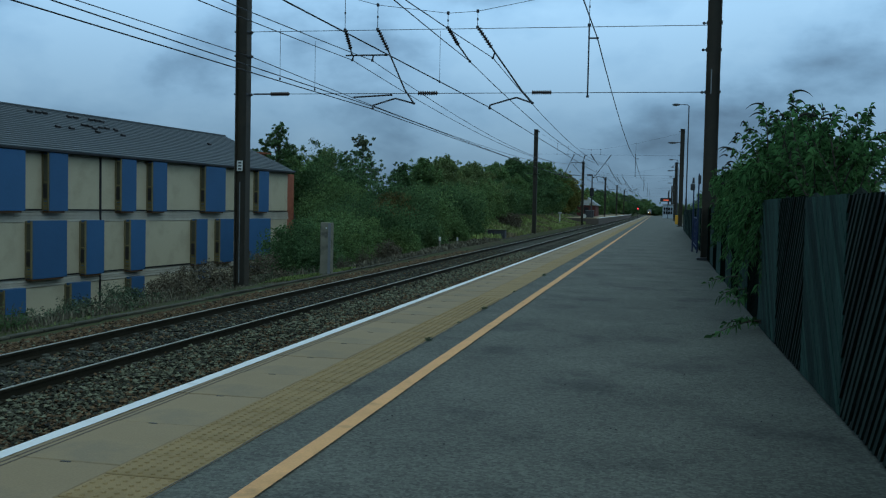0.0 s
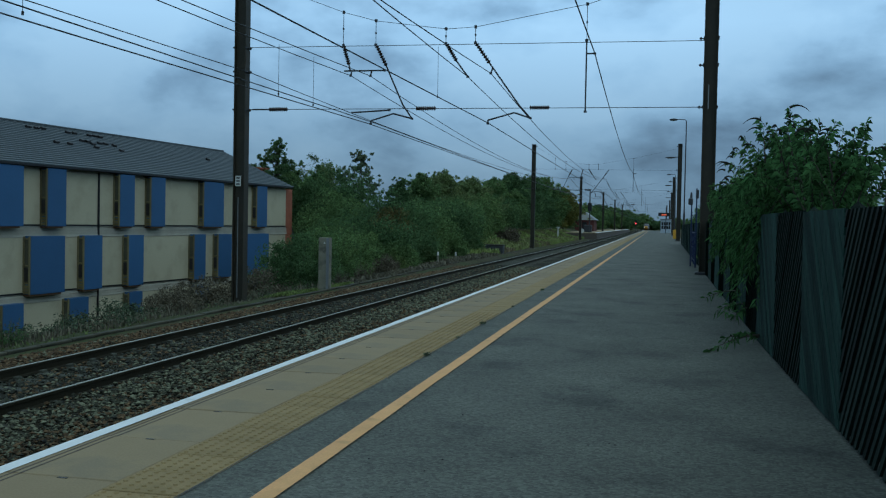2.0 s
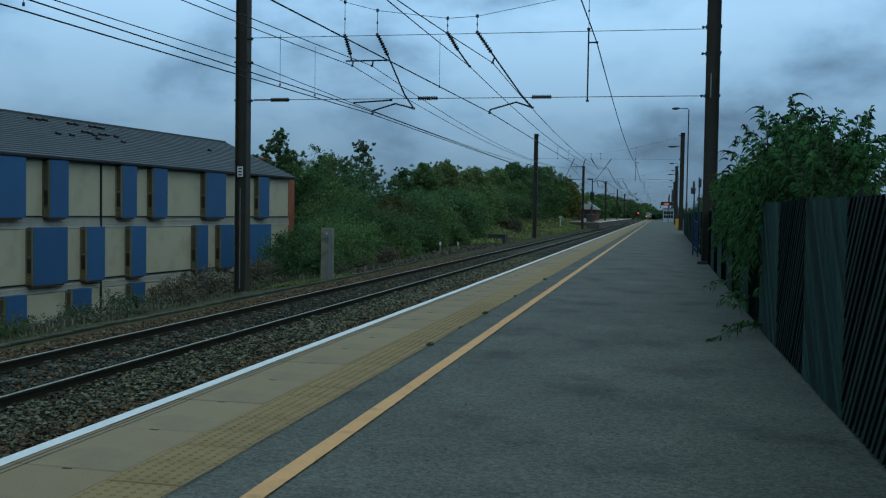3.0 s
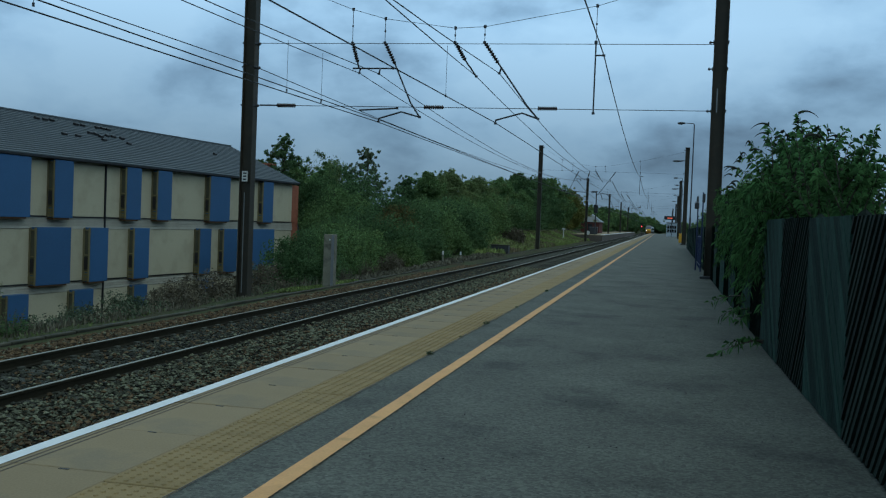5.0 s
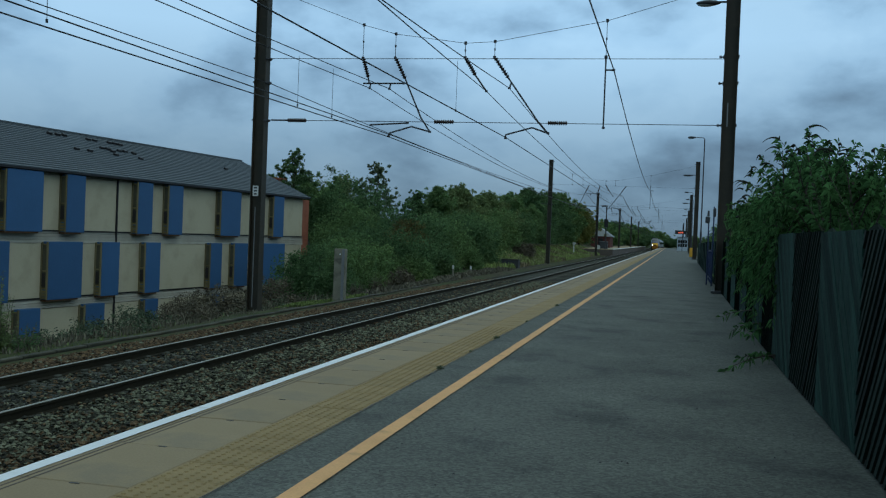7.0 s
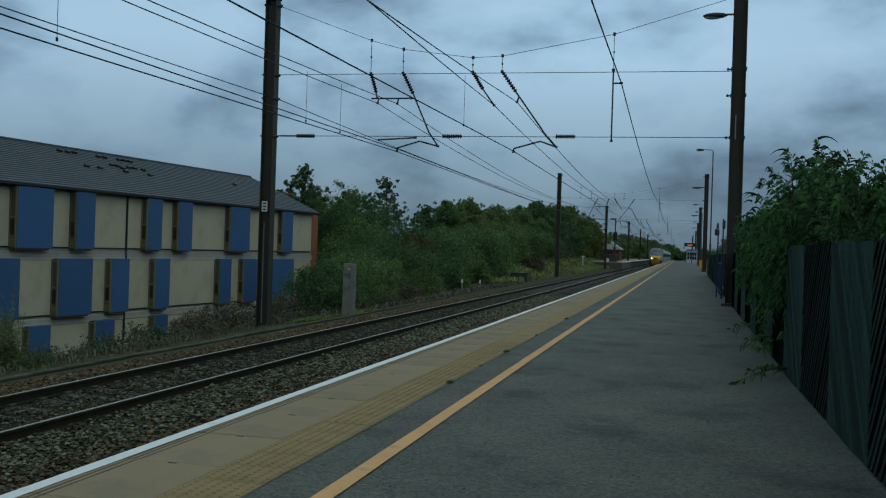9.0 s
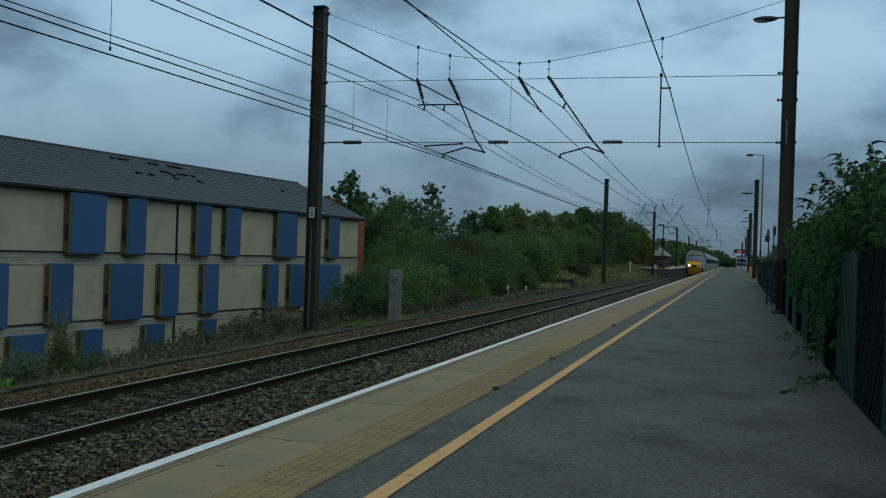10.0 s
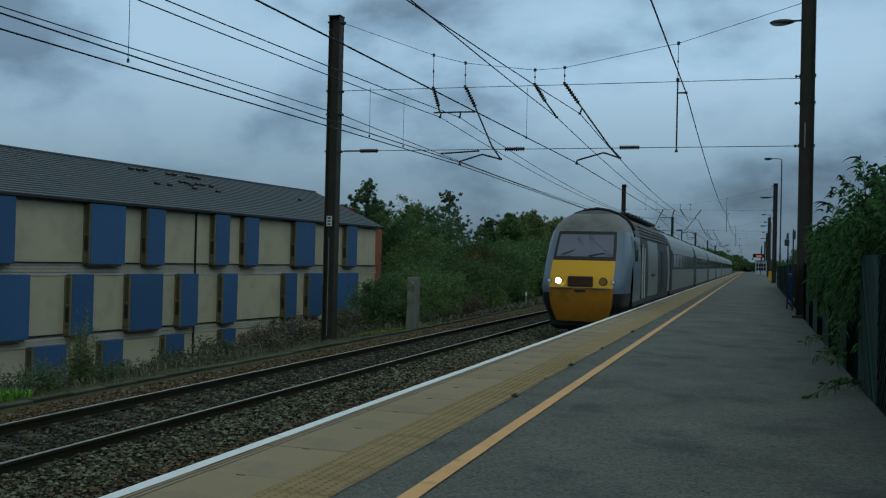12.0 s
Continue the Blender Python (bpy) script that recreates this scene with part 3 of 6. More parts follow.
# ---- overhead line masts ----
def build_mast(x, y, z0, z1, label, group="overhead line masts", yaw=0.0, arm_side=1):
    m = thing("overhead_mast", pose(x, y, z0, 0, 0, yaw), label, "mast", group)
    h = z1 - z0
    bm = bmesh.new()
    box(bm, (-0.187, 0, h / 2), (0.026, 0.34, h), bevel=0.004)
    box(bm, (0.187, 0, h / 2), (0.026, 0.34, h), bevel=0.004)
    box(bm, (0, 0, h / 2), (0.35, 0.05, h))
    part("column", bm, M_MAST, m, "dark brown steel column")
    bm = bmesh.new()
    box(bm, (0, 0, h + 0.02), (0.44, 0.38, 0.04), bevel=0.006)
    part("cap_plate", bm, M_MAST, m)
    bm = bmesh.new()
    box(bm, (0, 0, 0.04), (0.62, 0.55, 0.08), bevel=0.015)
    part("base_plate", bm, M_CONCRETE if z0 < -0.5 else M_DARKSTEEL, m)
    for zz in (9.28, 6.98, 6.2, 4.96):
        if zz - z0 < h:
            for s in (-1, 1):
                bm = bmesh.new()
                box(bm, (s * 0.212, 0, zz - z0), (0.03, 0.40, 0.05))
                part("bracket_clamp", bm, M_DARKSTEEL, m)
            bm = bmesh.new()
            tube(bm, (arm_side * 0.19, 0, zz - z0), (arm_side * 0.34, 0, zz - z0), 0.022)
            tube(bm, (arm_side * 0.28, 0, zz - z0), (arm_side * 0.34, 0, zz - z0), 0.05, 0.03, 8)
            part("bracket_pin", bm, M_DARKSTEEL, m)
    return m


SPAN_Y = 29.5
mast_l = build_mast(-13.33, SPAN_Y, -1.50, 9.48, "tall dark brown overhead line mast beside the far cess", yaw=-2, arm_side=1)
mast_r = build_mast(1.52, SPAN_Y, 0.0, 11.0, "tall dark brown overhead line mast on the platform", yaw=-2, arm_side=-1)
bm = bmesh.new()
box(bm, (0.0, -0.185, 4.13), (0.20, 0.012, 0.34), bevel=0.004)
plate = part("number_plate", bm, M_SIGNWHITE, mast_l, "pale mast plate with unreadable marks")
bm = bmesh.new()
for dx, dz in ((0.0, 0.10), (0.0, 0.0), (0.0, -0.10)):
    box(bm, (dx, -0.193, 4.13 + dz), (0.12, 0.004, 0.05))
part("plate_marks", bm, M_DARKSTEEL, plate)
bm = bmesh.new()
tube(bm, (0.0, -0.17, 0.3), (0.0, -0.17, 3.6), 0.016)
part("conduit", bm, M_GALV, mast_l, "thin grey conduit")
bm = bmesh.new()
tube(bm, (-0.05, -0.17, 4.9), (-0.05, -0.17, 5.6), 0.02)
part("conduit", bm, M_GALV, mast_r, "short pale conduit")


def luminaire(parent, x, y, z, length=0.72):
    bm = bmesh.new()
    r = bmesh.ops.create_uvsphere(bm, u_segments=12, v_segments=8, radius=0.5, matrix=Matrix.Translation((x, y, z)) @ Matrix.Diagonal((length, 0.30, 0.17, 1)))
    lamp = part("lantern", bm, M_DARKSTEEL, parent, "dark lantern housing", True)
    bm = bmesh.new()
    bmesh.ops.create_uvsphere(bm, u_segments=12, v_segments=6, radius=0.5, matrix=Matrix.Translation((x - 0.06, y, z - 0.045)) @ Matrix.Diagonal((length * 0.72, 0.22, 0.13, 1)))
    part("diffuser", bm, M_LENS, lamp, "unlit diffuser", True)


luminaire(mast_r, -0.72, 0, 8.58)
bm = bmesh.new()
tube(bm, (-0.16, 0, 8.60), (-0.45, 0, 8.60), 0.03)
part("lamp_arm", bm, M_DARKSTEEL, mast_r)
for x, y, z0, z1, side in ((-12.03, 97.0, -1.12, 9.42, 1), (-12.1, 162.3, -1.1, 9.53, 1), (-11.9, 230.7, -1.1, 9.36, 1), (-11.9, 299.5, -1.1, 9.36, 1), (-11.9, 368, -1.1, 9.36, 1),
                           (2.32, 97.0, 0, 9.49, -1), (3.02, 162.3, 0, 9.53, -1), (3.84, 230.7, 0, 9.36, -1), (4.47, 299.5, 0, 9.36, -1), (4.47, 368, -1, 9.36, -1)):
    far_mast = build_mast(x, y, z0, z1, "distant dark overhead line mast along the railway", arm_side=side)
    if x > 0 and y < 260:
        luminaire(far_mast, -0.92, 0, 8.2, 1.0)
        bm = bmesh.new()
        tube(bm, (-0.16, 0, 8.24), (-0.6, 0, 8.24), 0.035)
        part("lamp_arm", bm, M_DARKSTEEL, far_mast)


# ---- headspans ----
def insulator(bm, a, b, r=0.075, n=7):
    a, b = Vector(a), Vector(b)
    d = (b - a).normalized()
    tube(bm, a, b, 0.03, 0.03, 6)
    for i in range(n):
        c = a.lerp(b, (i + 0.5) / n)
        tube(bm, c - d * 0.022, c + d * 0.022, r, r * 0.55, 9)


def sag(p, q, drop, n=10):
    p, q = Vector(p), Vector(q)
    return [p.lerp(q, i / n) - Vector((0, 0, drop * 4 * (i / n) * (1 - i / n))) for i in range(n + 1)]


def build_headspan(y, xl, xr, full, mirrored=False):
    hs = thing("headspan", pose(0, y, 0), "headspan of thin cross wires with brown insulators", "overhead line", "headspans over the tracks")
    wr = 0.017 if full else 0.011

    def mx(p):
        """Registration pulled to the other side of each track."""
        if mirrored and -11 < p[0] < -3 and not -6.6 < p[0] < -5.7:
            return ((-16.9 if p[0] < -6.6 else -10.05) - p[0], p[1], p[2])
        return p

    top = [(xl, 0, 9.28), (-9.86, 0, 8.06), (-8.78, 0, 7.76), (-6.50, 0, 7.45), (-5.56, 0, 7.49), (-2.13, 0, 8.09), (xr, 0, 9.10)]
    bm = bmesh.new()
    path_tube(bm, top, wr * 0.5)
    part("head_wire", bm, M_WIRE, hs)
    bm = bmesh.new()
    path_tube(bm, [(xl, 0, 7.0), (xr, 0, 6.92)], wr * 0.6)
    part("upper_cross_wire", bm, M_WIRE, hs)
    bm = bmesh.new()
    path_tube(bm, [(xl, 0, 4.98), (xr, 0, 4.96)], wr * 0.65)
    part("lower_cross_wire", bm, M_WIRE, hs)
    for x, z in ((-9.86, 8.06), (-8.78, 7.76), (-6.50, 7.45), (-5.56, 7.49), (-2.13, 8.09)):
        bm = bmesh.new()
        tube(bm, (x, 0, z), (x, 0, 7.0), 0.010)
        tube(bm, (x, 0, z - 0.04), (x, 0, z + 0.05), 0.045, 0.045, 8)
        tube(bm, (x, 0, (z + 7) / 2 - .03), (x, 0, (z + 7) / 2 + .03), 0.028)
        tube(bm, (x, 0, 6.96), (x, 0, 7.04), 0.05, 0.05, 8)
        part("hanger", bm, M_DARKSTEEL, hs)
    for a, b in (((-9.84, 0, 6.97), (-9.66, 0, 6.38)), ((-8.75, 0, 6.97), (-8.42, 0, 6.33)), ((-6.47, 0, 6.97), (-6.15, 0, 6.45)), ((-5.53, 0, 6.97), (-5.10, 0, 6.36)),
                 ((-12.35, 0, 4.98), (-11.72, 0, 4.98)), ((-7.42, 0, 4.98), (-6.78, 0, 4.98)), ((-3.82, 0, 4.98), (-3.22, 0, 4.98))):
        bm = bmesh.new()
        insulator(bm, mx(a), mx(b), n=8 if abs(a[2] - b[2]) > .1 else 9)
        part("insulator", bm, M_INSUL, hs, "ribbed brown insulator")
    rod = 0.026
    for pts in ([(-9.66, 0, 6.38), (-9.62, 0, 6.20)], [(-9.82, 0, 6.19), (-8.48, 0, 6.19)], [(-8.42, 0, 6.33), (-7.86, 0, 5.10), (-7.55, 0, 4.66)], [(-6.15, 0, 6.45), (-5.78, 0, 5.95)],
                [(-5.10, 0, 6.36), (-4.15, 0, 5.05), (-3.80, 0, 4.66)], [(-9.56, 0, 6.19), (-9.60, 0, 6.04)], [(-8.90, 0, 6.19), (-8.94, 0, 6.02)], [(-5.00, 0, 6.22), (-5.06, 0, 6.05)],
                [(-7.55, 0, 4.66), (-8.16, 0, 4.82), (-8.90, 0, 4.60), (-8.90, 0, 4.50)], [(-9.55, 0, 4.86), (-8.30, 0, 4.93)], [(-3.80, 0, 4.66), (-4.30, 0, 4.83), (-5.12, 0, 4.60), (-5.12, 0, 4.50)],
                [(-12.95, 0, 4.98), (-12.35, 0, 4.98)], [(-2.13, 0, 7.02), (-2.13, 0, 4.85)], [(-2.13, 0, 6.60), (-1.88, 0, 6.60)]):
        bm = bmesh.new()
        pts = [mx(p) for p in pts]
        path_tube(bm, pts, rod if full else rod * 1.0, 6)
        tube(bm, Vector(pts[-1]) - Vector((0, 0, .03)), Vector(pts[-1]) + Vector((0, 0, .03)), 0.045, 0.045, 8)
        part("registration_arm", bm, M_DARKSTEEL, hs)
    return hs


build_headspan(SPAN_Y, -13.1, 1.33, True)
for y, xr in ((97.0, 2.15), (162.3, 2.85), (230.7, 3.65), (299.5, 4.3)):
    build_headspan(y, -11.9, xr, False, mirrored=y in (97.0, 230.7))


# ---- running wires ----
def run_wire(name, pts, r, label, sags):
    bm = bmesh.new()
    for (a, b), s in zip(zip(pts[:-1], pts[1:]), sags):
        path_tube(bm, sag(a, b, s, 16 if b[1] < 120 else 8), r if b[1] < 120 else r * 1.3, 5)
    return solid(name, bm, M_WIRE, label, "overhead wire", "running wires of the overhead line")


def spans(x0, xs, z, first_sag, drop):
    """Support points at the headspans, with one behind the camera."""
    ys = (-46.0, SPAN_Y, 97.0, 162.3, 230.7, 299.5, 430.0)
    return [(x, y, z) for x, y in zip((x0, *xs), ys)], [first_sag] + [drop] * 5


pts, sg = spans(-7.4, (-5.12, -4.7, -5.2, -4.7, -5.2, -5.0), 4.52, 0.05, 0.05)
run_wire("contact_wire", pts, 0.014, "dark contact wire over the near line", sg)
pts, sg = spans(-12.9, (-8.95, -8.2, -8.7, -8.2, -8.7, -8.5), 4.50, 0.05, 0.05)
run_wire("contact_wire", pts, 0.014, "dark contact wire over the far line", sg)
pts, sg = spans(-11.0, (-8.75, -8.5, -8.4, -8.5, -8.4, -8.5), 4.52, 0.05, 0.05)
run_wire("contact_wire", pts, 0.013, "second contact wire over the far line", sg)
pts, sg = spans(-9.5, (-9.60, -8.3, -8.6, -8.3, -8.6, -8.5), 6.04, 0.75, 0.85)
run_wire("catenary_wire", pts, 0.012, "sagging catenary wire over the far line", sg)
pts, sg = spans(-10.0, (-8.94, -8.3, -8.6, -8.3, -8.6, -8.5), 6.02, 0.70, 0.85)
run_wire("catenary_wire", pts, 0.012, "sagging catenary wire over the far line", sg)
pts, sg = spans(-3.0, (-5.78, -4.8, -5.1, -4.8, -5.1, -5.0), 5.95, 0.62, 0.80)
run_wire("catenary_wire", pts, 0.013, "sagging catenary wire over the near line", sg)
pts, sg = spans(-6.3, (-5.06, -4.8, -5.1, -4.8, -5.1, -5.0), 6.05, 0.75, 0.80)
run_wire("catenary_wire", pts, 0.013, "sagging catenary wire over the near line", sg)
pts, sg = spans(-1.85, (-1.88, -2.15, -2.15, -2.15, -2.15, -2.15), 6.60, 0.25, 0.6)
run_wire("return_wire", pts, 0.019, "dark return wire hung from the headspans", sg)
pts, sg = spans(-17.5, (-13.0, -11.75, -11.8, -11.6, -11.6, -11.6), 6.17, 0.10, 0.3)
run_wire("feeder_wire", pts, 0.014, "dark feeder wire carried on the far masts", sg)



def build_dropper(x, y, za, zb):
    bm = bmesh.new()
    tube(bm, (x, y, za), (x, y, zb), 0.005)
    tube(bm, (x, y, zb - .03), (x, y, zb + .03), 0.02)
    solid("dropper_wire", bm, M_WIRE, "thin vertical dropper between catenary and contact wire", "overhead wire", "droppers of the overhead line")


for x, y, za, zb in ((-5.32, 23.3, 5.75, 4.51), (-9.55, 13.1, 5.5, 4.49), (-9.15, 22.4, 5.72, 4.49), (-9.05, 24.6, 5.8, 4.50)):
    build_dropper(x, y, za, zb)


# ---- apartment block below the railway ----
S = 1.12
HX, HY = -22.89 * S, 36.1 * S


def hu(s):
    """Metres along the wall."""
    u = s * S
    return u + 0.20 * min(1.2, max(0.0, (20.0 - u) / 16.0))


def hz(z):
    return 1.4 + (z - 1.4) * S


def build_block():
    h = thing("apartment_block", pose(HX, HY, 0, 0, 0, 84.66), "three-storey block with cream panels and blue bays", "building")
    x0, x1, depth, zb = -24.0, 17.4 * S, 9.6, -5.0
    ze = hz(3.30)
    bm = bmesh.new()
    box(bm, ((x0 + x1) / 2, depth / 2 + 0.02, (zb + ze) / 2), (x1 - x0, depth, ze - zb))
    part("wall", bm, M_TIMBER, h, "grey boarded walls")
    # roof in stepped courses of slate-grey tiles
    zr, half = hz(5.42), 4.9
    n = 22
    slope = math.atan2(zr - ze, half + 0.45)
    bm = bmesh.new()
    box(bm, ((x0 + x1) / 2, half + (half + 0.45) / 2, (ze + zr) / 2), (x1 - x0 + 0.4, (half + 0.45) / math.cos(slope), 0.06), Matrix.Rotation(-slope, 4, "X"))
    roof = part("roof", bm, M_ROOF, h, "slate-grey tiled roof in level courses")
    bm = bmesh.new()
    box(bm, (0, 0, 0), (x1 - x0 + 0.4, (half + 0.45) / n * 1.18 / math.cos(slope), 0.045))
    course = mesh_of("tile_course", bm, M_ROOF)
    for i in range(n):
        t = (i + 0.5) / n
        share("tile_course", course, roof, pose((x0 + x1) / 2, -0.45 + (half + 0.45) * t, ze + (zr - ze) * t + 0.03, math.degrees(slope) - 9.0))
    bm = bmesh.new()
    box(bm, ((x0 + x1) / 2, half, zr + 0.05), (x1 - x0 + 0.4, 0.28, 0.09), bevel=0.02)
    part("ridge_tiles", bm, M_ROOF, roof)
    gv = bmesh.new()
    for xx in (x1,):
        vs = [gv.verts.new(p) for p in ((xx, 0.02, ze), (xx, depth, ze), (xx, half, zr))]
        v2 = [gv.verts.new((p.co.x - 0.15, p.co.y, p.co.z)) for p in vs]
        gv.faces.new(vs), gv.faces.new(v2[::-1])
        for i in range(3):
            gv.faces.new((vs[i], v2[i], v2[(i + 1) % 3], vs[(i + 1) % 3]))
    part("gable", gv, M_BRICK, h, "brick gable")
    bm = bmesh.new()
    box(bm, ((x0 + x1) / 2, -0.40, ze - 0.02), (x1 - x0 + 0.3, 0.14, 0.12), bevel=0.02)
    part("gutter", bm, M_BLACK, roof, "black gutter")
    bm = bmesh.new()
    box(bm, ((x0 + x1) / 2, -0.18, ze - 0.05), (x1 - x0 + 0.3, 0.36, 0.05))
    part("soffit", bm, M_DARKSTEEL, roof)
    # small dark vent tiles scattered in clusters on the roof
    vent = bmesh.new()
    box(vent, (0, 0, 0), (0.30, 0.17, 0.17), bevel=0.02)
    vm = mesh_of("roof_vent", vent, M_BLACK)
    for u, t in ((.2, .85), (.76, .85), (1.29, .86), (3.02, .85), (3.52, .85), (4.69, .85), (5.14, .85), (5.52, .84), (.12, .53), (1.09, .53),
                 (2.85, .66), (3.24, .65), (3.30, .60), (4.14, .65), (4.63, .65), (5.28, .64), (3.0, .52), (4.96, .51), (13.99, .58)):
        share("roof_vent", vm, roof, pose(u + 0.18, -0.45 + (half + 0.45) * t, ze + (zr - ze) * t + 0.09, math.degrees(slope)))
    # floor bands of grey boards
    for za, zc in ((0.53, 1.02), (-1.97, -1.56)):
        a, b = hz(za), hz(zc)
        for i in range(4):
            bm = bmesh.new()
            zz = a + (b - a) * (i + 0.5) / 4
            box(bm, ((x0 + x1) / 2, -0.02 - 0.015 * (3 - i), zz), (x1 - x0, 0.06, (b - a) / 4 * 0.86))
            part("band_board", bm, M_TIMBER, h, "weathered grey band board")
    floors = [
        (1.03, 3.14, [(-16.5, -15.2), (-12.6, -10.0), (-6.56, -4.69), (-3.45, -2.35), (1.02, 2.10), (3.31, 4.45), (7.77, 9.70), (13.21, 14.40)]),
        (-1.56, 0.52, [(-15.0, -13.4), (-10.75, -9.30), (-7.41, -6.30), (-4.35, -2.40), (-1.27, -0.10), (1.68, 2.80), (6.94, 8.00), (9.19, 10.55), (12.1, 14.65)]),
        (-4.1, -1.99, [(-15, -13.6), (-9.1, -7.55), (-5.75, -4.65), (-2.15, -0.95), (1.75, 2.75), (7.0, 8.4), (12.0, 13.6)]),
    ]
    out = 0.42
    for za, zc, bays in floors:
        a, b = hz(za), hz(zc)
        marks = [(-24.0 / S, -24.0 / S)] + bays + [(17.3, 17.3)]
        for (_, s0), (s1, _) in zip(marks[:-1], marks[1:]):
            cuts = [s0, -0.04, 0.04, s1] if s0 < 0 < s1 else [s0, s1]
            for c0, c1 in zip(cuts[::2], cuts[1::2]):
                bm = bmesh.new()
                box(bm, ((hu(c0) + hu(c1)) / 2, -0.035, (a + b) / 2), (hu(c1) - hu(c0) - 0.02, 0.07, b - a), bevel=0.008)
                panel = part("cream_panel", bm, M_CREAM, h)
                bm = bmesh.new()
                box(bm, ((hu(c0) + hu(c1)) / 2, -0.05, a - 0.03), (hu(c1) - hu(c0) - 0.02, 0.10, 0.05))
                part("drip_strip", bm, M_BLACK, panel)
        for s0, s1 in bays:
            u0, u1 = hu(s0), hu(s1)
            bm = bmesh.new()
            box(bm, ((u0 + u1) / 2 + 0.03, -out / 2, (a + b) / 2), (u1 - u0 - 0.06, out, b - a + 0.16), bevel=0.012)
            bay = part("bay", bm, M_BLUE, h, "projecting blue bay")
            bm = bmesh.new()
            box(bm, ((u0 + u1) / 2 - 0.08, -out / 2, a - 0.115), (u1 - u0 - 0.22, out - 0.08, 0.07))
            part("bay_underside", bm, M_RUSTWOOD, bay, "rust-brown boarded underside")
            wa, wb = a + 0.40, b - 0.04
            bm = bmesh.new()
            box(bm, (u0 + 0.025, -out / 2 - 0.01, (wa + wb) / 2), (0.05, out - 0.10, wb - wa))
            part("window", bm, M_GLASSFLANK, bay, "narrow flank window")
            bm = bmesh.new()
            for yy, wd in ((-0.105, 0.07), (-out + 0.035, 0.06)):
                box(bm, (u0 - 0.005, yy, (a + b) / 2), (0.07, wd, b - a + 0.12))
            for zz in (wa, wa + (wb - wa) * 0.40, wb):
                box(bm, (u0 - 0.005, -out / 2 - 0.02, zz), (0.065, out - 0.14, 0.06))
            part("window_frame", bm, M_YTIMBER, bay, "ochre timber window frame")
            bm = bmesh.new()
            box(bm, (u0 - 0.002, -out / 2 - 0.02, wa + (wb - wa) * 0.20), (0.05, out - 0.18, (wb - wa) * 0.30))
            part("open_vent", bm, M_BLACK, bay, "dark lower vent light")
            for k in range(3):
                bm = bmesh.new()
                box(bm, (u0 + 0.005, -out / 2 - 0.02, a + 0.02 + 0.125 * k), (0.06, out - 0.10, 0.105))
                part("apron_board", bm, M_YTIMBER, bay)
    bm = bmesh.new()
    path_tube(bm, [(hu(0), -0.10, -4.5), (hu(0), -0.10, ze - 0.1)], 0.05, 8)
    part("downpipe", bm, M_BLACK, h, "black rainwater pipe")
    bm = bmesh.new()
    box(bm, (x1 + 0.6, 1.6, (zb + hz(3.2)) / 2), (1.1, 3.0, hz(3.2) - zb))
    part("brick_end", bm, M_BRICK, h, "red brick end bay")
    bm = bmesh.new()
    box(bm, (x1 + 5.4, 5.0, (zb + 5.0) / 2), (1.0, 1.0, 5.0 - zb))
    box(bm, (x1 + 5.4, 5.0, 5.06), (1.15, 1.15, 0.14), bevel=0.02)
    chim = part("chimney", bm, M_BRICK, h, "square red brick chimney")
    bm = bmesh.new()
    box(bm, (x1 + 5.93, 5.0, 4.55), (0.06, 0.9, 0.85))
    part("flue_cover", bm, M_SIGNWHITE, chim, "pale cladding on the chimney")
    bm = bmesh.new()
    vs = [bm.verts.new(p) for p in ((x1 + 1.15, 0.3, hz(1.6)), (x1 + 1.15, 0.3, hz(0.2)), (x1 + 2.1, 0.3, hz(0.2)), (x1 + 1.15, 3.0, hz(1.6)), (x1 + 1.15, 3.0, hz(0.2)), (x1 + 2.1, 3.0, hz(0.2)))]
    for f in ((0, 1, 2), (5, 4, 3), (0, 2, 5, 3), (0, 3, 4, 1), (1, 4, 5, 2)):
        bm.faces.new([vs[i] for i in f])
    part("lean_to", bm, M_ROOF, h, "small slate lean-to roof")


build_block()


# ---- trees and scrub ----
def leaf_cloud(rng, centres, radii, count, size, flat=0.55, shape=1.0):
    """Small leaf clumps round the boughs: quads bent along the middle."""
    share_of = radii ** 1.8
    k = rng.choice(len(centres), count, p=share_of / share_of.sum())
    d = rng.standard_normal((count, 3))
    d /= np.linalg.norm(d, axis=1)[:, None]
    rad = radii[k] * (0.15 + 1.15 * rng.random(count) ** 0.7)
    p = centres[k] + d * rad[:, None] * np.array([1, 1, 0.85])
    n = d * 0.6 + rng.standard_normal((count, 3)) * 0.6 + np.array([0, 0, 0.35])
    n /= np.linalg.norm(n, axis=1)[:, None]
    t = np.cross(n, rng.standard_normal((count, 3)))
    t /= np.linalg.norm(t, axis=1)[:, None]
    b = np.cross(n, t)
    s = size * (0.6 + 0.8 * rng.random(count))
    t, b = t * (s * shape)[:, None], b * (s * flat)[:, None]
    v = np.stack([p - t, p - b * 0.9 + n * (s * .12)[:, None], p + t, p + b * 0.9 + n * (s * .12)[:, None]], 1).reshape(-1, 3)
    f = np.arange(count * 4).reshape(-1, 4)
    return v, np.concatenate([f[:, [0, 1, 2]], f[:, [0, 2, 3]]])


